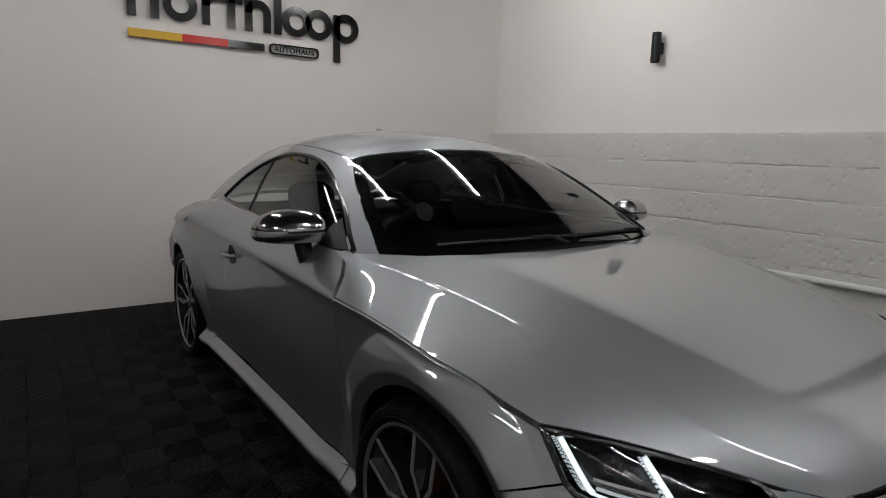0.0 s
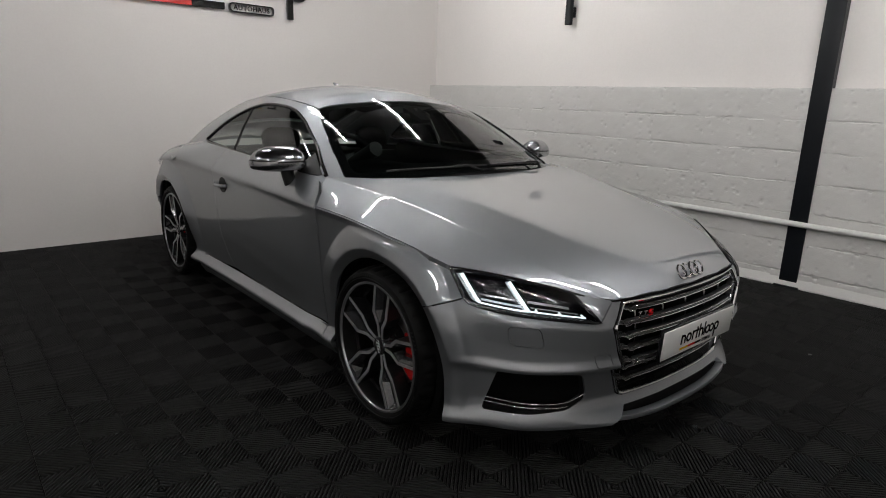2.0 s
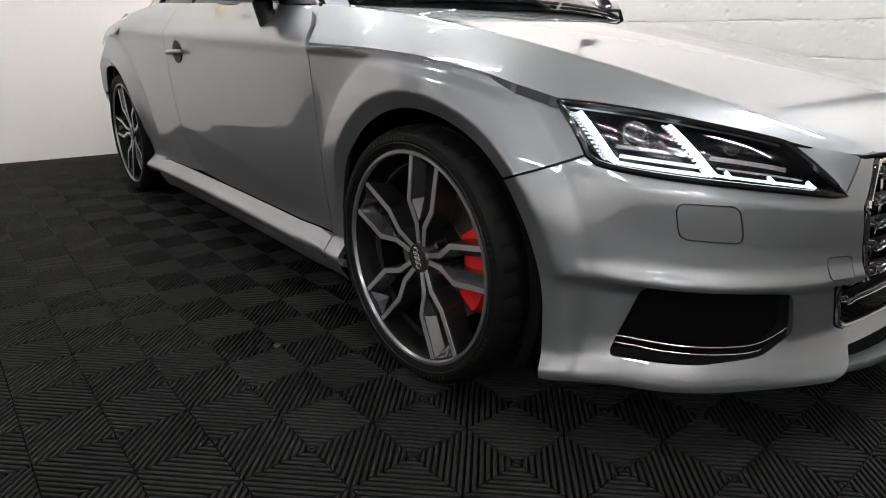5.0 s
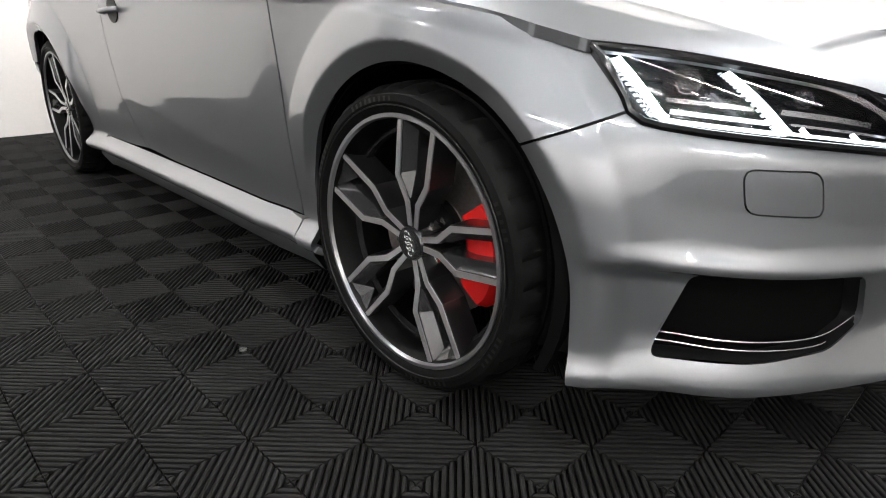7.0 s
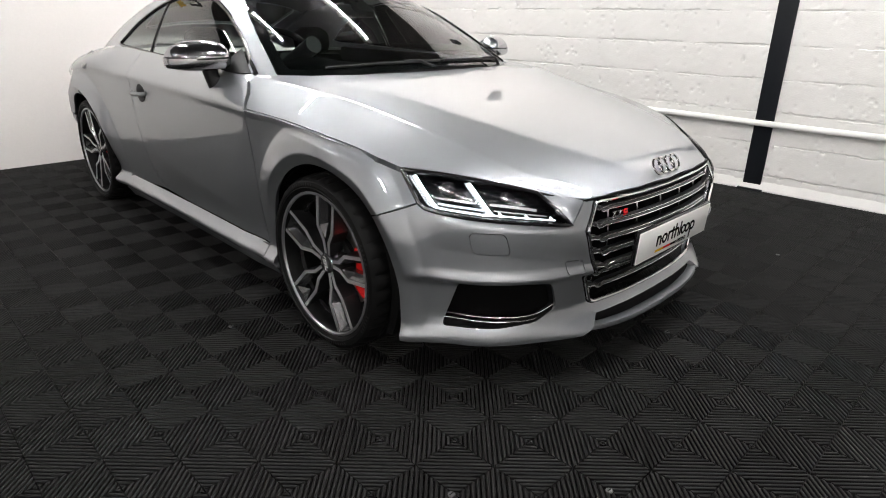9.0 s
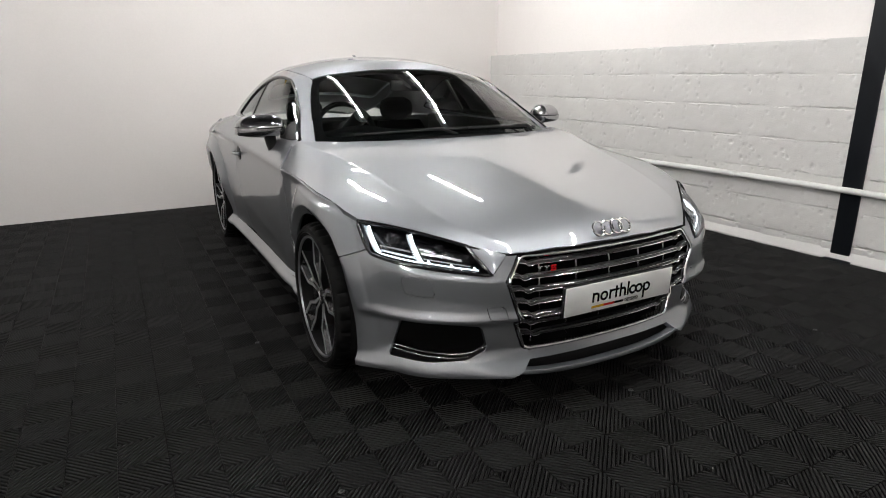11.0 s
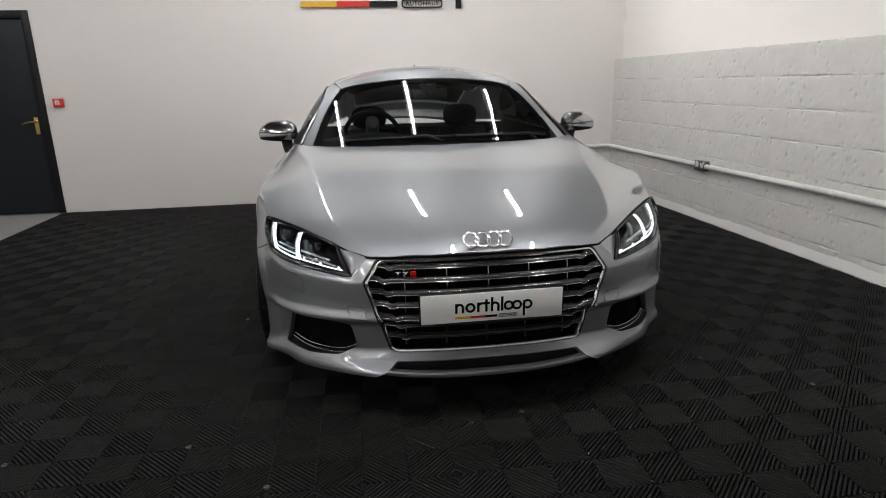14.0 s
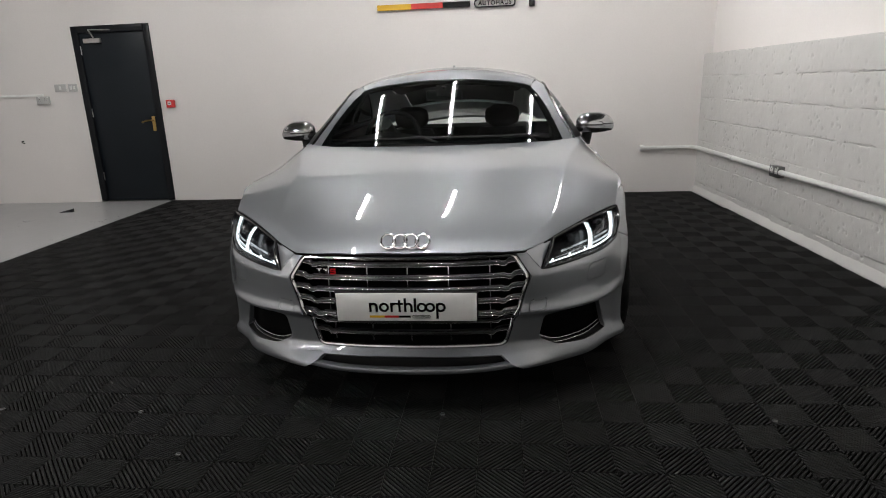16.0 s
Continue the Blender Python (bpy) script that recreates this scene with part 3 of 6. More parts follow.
def bonnet(x, y):
    a = np.abs(x)
    xe, ze, zc, xr, dr = _edge_x(y), _edge_z(y), _mid_z(y), _rib_x(y), _rib_d(y)
    zr = zc - dr
    lift = 0.0022 * np.exp(-np.abs(a - xr) / 0.018) * sstep(-0.75, -0.4, y)
    inner = zc - dr * (a / xr) ** 2.0 + lift
    t = np.clip((a - xr) / np.maximum(xe - xr, 0.02), 0, 1.1)
    rear = sstep(0.2, 0.5, y)
    fall = (1 - rear) * (0.74 * t + 0.26 * t ** 2) + rear * (0.60 * t + 0.40 * t ** 2)
    outer = zr - (zr - ze) * fall + lift
    return x, y, np.where(a < xr, inner, outer)


def bonnet_p(p, y):
    """The bonnet over a grid that follows its two ridges, which lie at p = +-0.6."""
    xr = _rib_x(y)
    a = np.abs(p)
    return bonnet(np.sign(p) * np.where(a < 0.6, a / 0.6 * xr, xr + a - 0.6), y)


def to_ridge(pts):
    out = []
    for (x0, y0), (x1, y1) in zip(pts, pts[1:] + pts[:1]):
        n = max(1, int(math.hypot(x1 - x0, y1 - y0) / 0.03))
        for i in range(n):
            x, y = x0 + (x1 - x0) * i / n, y0 + (y1 - y0) * i / n
            xr = float(_rib_x(y))
            a = abs(x)
            out.append((math.copysign(a / xr * 0.6 if a < xr else 0.6 + a - xr, x), y))
    return out


# glasshouse: roof and screens over the plan, side glass over the side view, rounded into each other
_roof_z = curve1((0.2, 0.835), (0.37, 0.926), (0.55, 1.018), (0.8, 1.142), (1.0, 1.232), (1.1, 1.272), (1.25, 1.318), (1.6, 1.352), (2.0, 1.312), (2.4, 1.205), (2.8, 1.058), (3.1, 0.965), (3.4, 0.90))
_belt_x = curve1((0.3, 0.83), (0.6, 0.822), (1.2, 0.815), (1.8, 0.80), (2.2, 0.772), (2.6, 0.735), (3.0, 0.66), (3.4, 0.5))


def house(x, y, z):
    top = _roof_z(y) - 0.205 * x * x - 0.075 * x ** 4 - z
    h = z - 0.93
    side = _belt_x(y) - 0.44 * h - 0.45 * h * np.maximum(h, 0) - np.abs(x)
    k = 0.055
    m = np.clip(0.5 + 0.5 * (side - top) / k, 0, 1)
    return side * (1 - m) + top * m - k * m * (1 - m)


def house_top(x, y):
    lo, hi = np.full(np.broadcast(x, y).shape, 0.5), np.full(np.broadcast(x, y).shape, 1.5)
    for _ in range(34):
        mid = (lo + hi) / 2
        inside = house(x, y, mid) > 0
        lo, hi = np.where(inside, mid, lo), np.where(inside, hi, mid)
    return x, y, lo


def house_side(y, z):
    lo, hi = np.zeros(np.broadcast(y, z).shape), np.full(np.broadcast(y, z).shape, 1.1)
    for _ in range(34):
        mid = (lo + hi) / 2
        inside = house(mid, y, z) > 0
        lo, hi = np.where(inside, mid, lo), np.where(inside, hi, mid)
    return lo, y, z


def arc_pts(yw, r, a0, a1, n=24):
    return [(yw + r * math.cos(radians(a0 + (a1 - a0) * i / n)), HUB_Z + r * math.sin(radians(a0 + (a1 - a0) * i / n))) for i in range(n + 1)]


def arch_pts(yw, a0, a1, n=24):
    out = []
    for i in range(n + 1):
        a = a0 + (a1 - a0) * i / n
        r = float(arch_r(a))
        out.append((yw + r * math.cos(radians(a)), HUB_Z + r * math.sin(radians(a))))
    return out


def yz(pts):
    """Side-view points (length, height) as places on the skin."""
    return [(s_of_y(y), z) for y, z in pts]


def xz(pts):
    """Front-view points (half width, height) as places on the skin."""
    return [(s_of_x(x) if x >= 0 else -s_of_x(-x), z) for x, z in pts]

# ---- the car's materials ----
def silver_paint():
    m = material("silver_metallic_paint", (0.275, 0.287, 0.308), 0.48, 0.90, 1.0)
    nt = m.node_tree
    b = nt.nodes["Principled BSDF"]
    tc = nt.nodes.new("ShaderNodeTexCoord")
    n1 = nt.nodes.new("ShaderNodeTexNoise")
    n1.inputs["Scale"].default_value, n1.inputs["Detail"].default_value = 900, 2
    nt.links.new(tc.outputs["Object"], n1.inputs["Vector"])
    mr = nt.nodes.new("ShaderNodeMapRange")
    mr.inputs[1].default_value, mr.inputs[2].default_value = 0.3, 0.7
    mr.inputs[3].default_value, mr.inputs[4].default_value = 0.88, 1.12
    nt.links.new(n1.outputs[0], mr.inputs[0])
    mul = nt.nodes.new("ShaderNodeVectorMath")
    mul.operation = "SCALE"
    mul.inputs[0].default_value = b.inputs["Base Color"].default_value[:3]
    nt.links.new(mr.outputs[0], mul.inputs["Scale"])
    nt.links.new(mul.outputs[0], b.inputs["Base Color"])
    b.inputs["Coat Roughness"].default_value = 0.008
    b.inputs["Coat IOR"].default_value = 2.05
    return m


def thin_glass(name, tint, ior=1.5):
    m = bpy.data.materials.new(name)
    m.use_nodes = True
    nt = m.node_tree
    nt.nodes.clear()
    out = nt.nodes.new("ShaderNodeOutputMaterial")
    mix = nt.nodes.new("ShaderNodeMixShader")
    fr = nt.nodes.new("ShaderNodeFresnel")
    fr.inputs[0].default_value = ior
    tr = nt.nodes.new("ShaderNodeBsdfTransparent")
    tr.inputs[0].default_value = (*tint, 1)
    gl = nt.nodes.new("ShaderNodeBsdfGlossy")
    gl.inputs["Roughness"].default_value = 0.0
    nt.links.new(fr.outputs[0], mix.inputs[0])
    nt.links.new(tr.outputs[0], mix.inputs[1])
    nt.links.new(gl.outputs[0], mix.inputs[2])
    nt.links.new(mix.outputs[0], out.inputs[0])
    return m


P_SILVER = silver_paint()
P_BLACK = material("black_gloss_trim", (0.008, 0.008, 0.009), 0.18)
P_MATT = grain(material("black_moulded_plastic", (0.008, 0.008, 0.0085), 0.5, spec=0.22), 300, 0.2, 0.2)
P_UNDER = material("dark_underbody", (0.003, 0.003, 0.003), 0.9, spec=0.05)
P_CHROME = material("bright_chrome", (0.78, 0.78, 0.79), 0.12, 1.0)
P_ALU = grain(material("satin_aluminium", (0.5, 0.5, 0.51), 0.22, 1.0), 200, 0.06)
P_SCREEN = thin_glass("clear_screen_glass", (0.74, 0.82, 0.78), 1.38)
P_SIDE = thin_glass("tinted_side_glass", (0.55, 0.63, 0.59))
P_LENS = thin_glass("clear_lamp_cover", (0.93, 0.94, 0.95))
P_TYRE = grain(material("tyre_rubber", (0.0042, 0.0042, 0.0042), 0.62, spec=0.09), 120, 0.25, 0.3, 0.1)
P_RIM = grain(material("anthracite_wheel_paint", (0.018, 0.018, 0.019), 0.3, 0.4, 0.4), 150, 0.1)
P_CUT = grain(material("machined_wheel_face", (0.52, 0.52, 0.53), 0.32, 0.72, 0.4), 200, 0.08, stretch=(1, 6, 6))
P_DISC = grain(material("brake_disc_steel", (0.28, 0.26, 0.25), 0.4, 1.0), 120, 0.25, stretch=(1, 1, 1))
P_CALIPER = material("red_caliper_paint", (0.62, 0.012, 0.012), 0.25, 0.0, 0.5)
P_LED = glow("white_running_light", (0.88, 0.95, 1.0), 1.9)
P_LEDDIM = glow("pale_light_guide", (0.78, 0.90, 1.0), 0.5)
P_PLATE = grain(material("white_plate_acrylic", (0.75, 0.75, 0.73), 0.25), 90, 0.03)
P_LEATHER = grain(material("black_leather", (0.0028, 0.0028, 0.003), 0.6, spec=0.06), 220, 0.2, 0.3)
P_BADGERED = material("red_enamel", (0.55, 0.01, 0.015), 0.2)
P_FACET = grain(material("dark_machined_facet", (0.075, 0.075, 0.078), 0.26, 0.7, 0.5), 150, 0.1)
P_CAP = material("polished_dark_aluminium", (0.40, 0.40, 0.41), 0.13, 1.0)
P_SLAT = grain(material("dark_satin_slat", (0.085, 0.085, 0.088), 0.36, 0.75), 150, 0.1)
P_LIP = grain(material("turned_rim_edge", (0.30, 0.30, 0.31), 0.30, 0.8, 0.4), 200, 0.08)
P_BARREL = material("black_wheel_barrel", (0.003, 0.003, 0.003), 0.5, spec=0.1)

P_MARK = material("raised_rubber_marks", (0.012, 0.012, 0.012), 0.45, spec=0.2)

# ---- the car ----
CAR = thing("car", pose(-0.006, 0, 0, 0, 0, 0), "silver metallic two-door sports coupe with its running lights on", "car")


def s_near(x, y):
    return float(_ss[np.argmin((_sx - x) ** 2 + (_sy - y) ** 2)])


def skin_in(s, z):
    """The skin set 35 mm inwards."""
    x, y, zz = skin(s, z)
    n = np.maximum(np.hypot(x, (y - 1.28) * 0.38), 0.1)
    return x * (1 - 0.035 / n), y - (y - 1.28) * 0.38 / n * 0.035, zz


S_HL = s_near(0.862, -0.43)
S_HLT = s_near(0.895, -0.352)
SEAM = (s_of_y(WHEEL_F + arch_r(138) * math.cos(radians(138))), HUB_Z + arch_r(138) * math.sin(radians(138)))
S_TIP = s_of_x(0.505)

# lamp edge on the skin: from the inner tip along the bottom to the outer corner
LAMP_LOW = [(S_TIP, 0.566), (s_of_x(0.60), 0.578), (s_of_x(0.72), 0.592), (s_of_x(0.805), 0.602), (s_near(0.85, -0.455), 0.612), (S_HL, 0.626)]
FOG = [(s_near(0.791, -0.546), 0.378), (s_of_x(0.70), 0.376), (s_of_x(0.60), 0.368), (s_of_x(0.533), 0.360), (s_of_x(0.512), 0.275), (s_of_x(0.585), 0.238), (s_of_x(0.70), 0.226), (s_near(0.822, -0.503), 0.226)]
GRILLE = [(0.405, 0.640), (0.462, 0.545), (0.448, 0.505), (0.374, 0.268), (0.355, 0.258)]


def mirrored(pts):
    return pts + [(-a, b) for a, b in reversed(pts)]


# front bumper
half = [(0.0, 0.6405), (s_of_x(0.2), 0.6405), (s_of_x(0.402), 0.6405), (s_of_x(0.415), 0.642), (s_of_x(0.455), 0.630)] + LAMP_LOW
half += [SEAM] + yz(arch_pts(WHEEL_F, 141, 180, 10)) + yz([(WHEEL_F - 0.380 - 0.004, 0.24), (WHEEL_F - 0.380 - 0.01, 0.166)])
half += [(s_near(0.885, -0.375), 0.164), (s_of_x(0.80), 0.164), (s_of_x(0.6), 0.168), (s_of_x(0.43), 0.172), (s_of_x(0.385), 0.196), (s_of_x(0.355), 0.226), (0.0, 0.228)]
outline = half + [(-a, b) for a, b in reversed(half[1:-1])]
g = xz(GRILLE)
hole_g = g + [(-a, b) for a, b in reversed(g)]
fog_r = round_corners(FOG, 0.018)
washer = round_corners([(s_near(0.772, -0.57), 0.556), (s_near(0.692, -0.64), 0.554), (s_near(0.678, -0.657), 0.488), (s_near(0.765, -0.58), 0.492)], 0.018)
tow = round_corners([(s_of_x(0.522), 0.452), (s_of_x(0.462), 0.449), (s_of_x(0.452), 0.408), (s_of_x(0.512), 0.410)], 0.008)
neg = lambda pts: [(-a, b) for a, b in pts]
bumper = panel("front_bumper", sheet(skin, outline, (hole_g, fog_r, neg(fog_r), washer, neg(washer), tow, neg(tow)), cell=0.0075, thick=0.02), P_SILVER, CAR)
for sg in (1, -1):
    panel("washer_cover", sheet(skin, washer, cell=0.01, gap=0.0004, thick=0.008, sign=sg), P_SILVER, bumper)
    panel("tow_cover", sheet(skin, tow, cell=0.008, gap=0.0004, thick=0.008, sign=sg), P_SILVER, bumper)

# wings, doors, rear quarters
wing = yz(arch_pts(WHEEL_F, 138, -22, 40)) + yz([(0.40, 0.178), (0.455, 0.21), (0.47, 0.27), (0.48, 0.5), (0.488, float(crease_z(0.488)))])
wing += [(s_of_y(y), float(crease_z(y))) for y in (0.4, 0.3, 0.2, 0.1, 0.0, -0.08, -0.16, -0.24, -0.30)] + [(S_HLT, 0.716), (s_near(0.882, -0.39), 0.672), (S_HL, 0.626)]
door = from_crease([(0.488, float(crease_z(0.488)) + 0.0), (0.48, 0.5), (0.47, 0.262), (1.3, 0.262), (1.55, 0.272), (1.63, 0.33), (1.70, 0.46), (1.735, 0.65), (1.745, 0.84), (1.74, 0.960), (1.2, 0.944), (0.75, 0.926), (0.615, 0.905), (0.538, 0.86)])
rear = ([(1.55, 0.272), (1.63, 0.33), (1.70, 0.46), (1.735, 0.65), (1.745, 0.84), (1.74, 0.960), (2.0, 0.970), (2.2, 0.968), (2.5, 0.93), (2.8, 0.865), (3.02, 0.79), (3.02, 0.72), (2.98, 0.56), (2.93, 0.52)])
rear += arch_pts(WHEEL_R, 33, 200, 40) + [(2.10, 0.178), (2.02, 0.258), (1.7, 0.262)]
rear = from_crease(rear)
sill = yz([(0.455, 0.212), (0.47, 0.2605), (1.2, 0.2605), (2.0, 0.2605), (2.14, 0.22), (2.12, 0.175), (1.2, 0.160), (0.42, 0.160)])
tail = yz([(3.02, 0.79), (3.02, 0.72), (2.98, 0.56), (2.90, 0.5)] + arch_pts(WHEEL_R, 30, -20, 10)) + [(_S[-1], 0.2), (_S[-1], 0.86)]
for sg in (-1, 1):
    panel("front_wing", sheet(skin, wing, cell=0.005, gap=0.0028, thick=0.018, sign=sg), P_SILVER, CAR)
    d = panel("door", sheet(skin_c, door, cell=0.0105, gap=0.0022, thick=0.015, sign=sg, snap=-0.003), P_SILVER, CAR)
    panel("rear_quarter", sheet(skin_c, rear, cell=0.008, thick=0.018, sign=sg, snap=-0.003), P_SILVER, CAR)
    panel("sill", sheet(skin, sill, cell=0.009, thick=0.05, sign=sg), P_SILVER, CAR)
    b = bmesh.new()
    lines = []
    for y in np.linspace(0.43, 2.13, 30):
        x0 = skin_x(y, 0.178)
        lines.append([b.verts.new((sg * (x0 - dx), y, z)) for dx, z in ((0.02, 0.180), (0.004, 0.170), (0.006, 0.160), (0.040, 0.108), (0.10, 0.104))])
    for A, B in zip(lines, lines[1:]):
        for k in range(4):
            b.faces.new((A[k], A[k + 1], B[k + 1], B[k]))
    part("sill_skirt", b, P_SILVER, CAR, "silver underside of the sill")
    panel("rear_bumper", sheet(skin, tail, cell=0.03, thick=0.01, gap=0.001, sign=sg), P_SILVER, CAR)
    # handle
    hx = skin_x(1.6, 0.765)
    b = bmesh.new()
    cyl(b, (sg * (hx - 0.012), 1.60, 0.765), (sg * (hx + 0.0025), 1.60, 0.765), 0.046, 0.048, n=32)
    bmesh.ops.scale(b, vec=(1, 1.1, 0.92), space=Matrix.Translation((0, -1.60, -0.765)), verts=b.verts[:])
    part("handle_cup", b, P_MATT, d, "black round recess")
    b = bmesh.new()
    tube(b, smooth_line([(sg * (hx + 0.006), 1.525, 0.767), (sg * (hx + 0.026), 1.548, 0.765), (sg * (hx + 0.033), 1.61, 0.763), (sg * (hx + 0.026), 1.66, 0.761), (sg * (hx + 0.004), 1.685, 0.759)], 5, False), 0.0105, 12)
    part("handle", b, P_SILVER, d)
    # liner and dark structure behind the gaps
    panel("inner_body", sheet(skin_in, yz([(-0.75, 0.2), (3.3, 0.2), (3.3, 0.85), (2.3, 0.9), (0.5, 0.79), (0.0, 0.76), (-0.30, 0.69), (-0.45, 0.6), (-0.75, 0.56)]), (yz(arc_pts(WHEEL_F, 0.350, 0, 360, 40)), yz(arc_pts(WHEEL_R, 0.350, 0, 360, 40))), cell=0.04, thick=0, sign=sg), P_UNDER, CAR)
    for yw in (WHEEL_F, WHEEL_R):
        b = bmesh.new()
        lathe(b, [(0.52, 0.12), (0.52, 0.366), (0.870, 0.372), (0.885, 0.356)], 56)
        bmesh.ops.delete(b, geom=[v for v in b.verts if v.co.z < -0.17], context="VERTS")
        for v in b.verts:
            v.co = Vector((sg * v.co.x, v.co.y + yw, v.co.z + HUB_Z))
        part("arch_liner", b, P_UNDER, CAR)

# bonnet
nose = [(0.0, -0.803), (0.2, -0.791), (0.36, -0.760), (0.425, -0.742), (0.448, -0.728), (0.52, -0.664), (0.61, -0.572), (0.73, -0.448), (0.836, -0.338)]
edge = [(float(_edge_x(y)), y) for y in (-0.25, -0.15, -0.05, 0.05, 0.15, 0.25, 0.35, 0.44, 0.488)]
back = [(0.862, 0.525), (0.820, 0.580), (0.775, 0.604), (0.72, 0.565), (0.60, 0.48), (0.4, 0.415), (0.2, 0.388), (0, 0.38)]
half = nose + edge + back
region = half + [(-a, b) for a, b in reversed(half[1:-1])]
panel("bonnet", sheet(bonnet_p, to_ridge(region), cell=0.009, gap=0.0028, thick=0.02, exact=True), P_SILVER, CAR)


def under_bonnet(x, y):
    a, b, c = bonnet(x, y)
    return a * 0.97, b + 0.02, c - 0.045


panel("engine_bay_cover", sheet(under_bonnet, region, cell=0.05, thick=0.0), P_UNDER, CAR)

# near-black line that stands in for the shade in the gap round the bonnet's front
b = bmesh.new()
line = smooth_line([(-x, y) for x, y in reversed(nose[1:])] + nose, 4, False)
tube(b, [(x * 1.002, y - 0.0035, float(bonnet(np.array([x]), np.array([y + 0.004]))[2][0]) - 0.0045) for x, y in line], 0.0040, 6)
part("bonnet_gap_shade", b, P_UNDER, CAR)

# roof, pillars, glass
screen_half = [(0.0, 0.385), (0.2, 0.393), (0.4, 0.42), (0.58, 0.485), (0.68, 0.545), (0.70, 0.585), (0.655, 0.78), (0.585, 1.01), (0.54, 1.115), (0.50, 1.125), (0.3, 1.095), (0.0, 1.08)]
region = screen_half + [(-a, b) for a, b in reversed(screen_half[1:-1])]
screen = panel("windscreen", sheet(house_top, region, cell=0.018, gap=0.001, thick=0.004), P_SCREEN, CAR, "dark raked windscreen glass")
inset = [(0.0, 0.44), (0.2, 0.448), (0.4, 0.475), (0.57, 0.54), (0.64, 0.59), (0.64, 0.64), (0.60, 0.80), (0.535, 1.02), (0.505, 1.065), (0.47, 1.075), (0.3, 1.055), (0.0, 1.04)]
hole = inset + [(-a, b) for a, b in reversed(inset[1:-1])]
lower = lambda x, y: (house_top(x, y)[0], y, house_top(x, y)[2] - 0.005)
panel("black_border", sheet(lower, region, (hole,), cell=0.02, gap=0.001, thick=0.0), P_BLACK, screen, "black enamel border")
ROOF_X = 0.585
roof_half = [(0.0, 1.08), (0.3, 1.095), (0.50, 1.125), (0.54, 1.118), (0.565, 1.2), (ROOF_X, 1.35), (ROOF_X, 1.7), (0.56, 2.05), (0.53, 2.25), (0.50, 2.28), (0.3, 2.25), (0.0, 2.24)]
region = roof_half + [(-a, b) for a, b in reversed(roof_half[1:-1])]
roof = panel("roof", sheet(house_top, region, cell=0.025, gap=0.0015, thick=0.012), P_SILVER, CAR)
hatch_half = [(0.0, 2.24), (0.3, 2.25), (0.50, 2.28), (0.53, 2.25), (0.56, 2.4), (0.56, 2.8), (0.52, 3.1), (0.4, 3.33), (0, 3.36)]
region = hatch_half + [(-a, b) for a, b in reversed(hatch_half[1:-1])]
win_half = round_corners([(0.47, 2.31), (0.46, 2.72), (-0.46, 2.72), (-0.47, 2.31)], 0.07)
panel("tailgate", sheet(house_top, region, (win_half,), cell=0.03, thick=0.012), P_SILVER, CAR)
panel("rear_window", sheet(house_top, win_half, cell=0.03, gap=0.001, thick=0.004), P_SIDE, CAR, "tinted rear window glass")

GLASS = smooth_line([(0.635, 0.916), (0.72, 0.968), (0.83, 1.036), (0.95, 1.100), (1.08, 1.162), (1.24, 1.210), (1.5, 1.224), (1.70, 1.200), (1.90, 1.146), (2.10, 1.066), (2.27, 0.976)], 6, False) + [(2.22, 0.964), (1.8, 0.954), (1.2, 0.936)]
edge_x = curve1((0.45, 0.72), (0.545, 0.70), (0.585, 0.702), (0.78, 0.657), (1.01, 0.587), (1.115, 0.542), (1.2, 0.567), (1.35, 0.587), (1.7, 0.587), (2.05, 0.562), (2.25, 0.532), (2.8, 0.562), (3.05, 0.53))
top_line = []
for y in (0.56, 0.6, 0.7, 0.8, 0.9, 1.0, 1.08, 1.14, 1.2, 1.3, 1.4, 1.55, 1.7, 1.85, 2.0, 2.15, 2.3, 2.5, 2.7, 2.9):
    top_line.append((y, float(house_top(np.array([edge_x(y)]), np.array([y]))[2][0])))
frame_outline = [(0.56, 0.86)] + top_line + [(2.9, 0.9), (2.2, 0.92), (1.2, 0.905), (0.8, 0.885), (0.66, 0.865)]
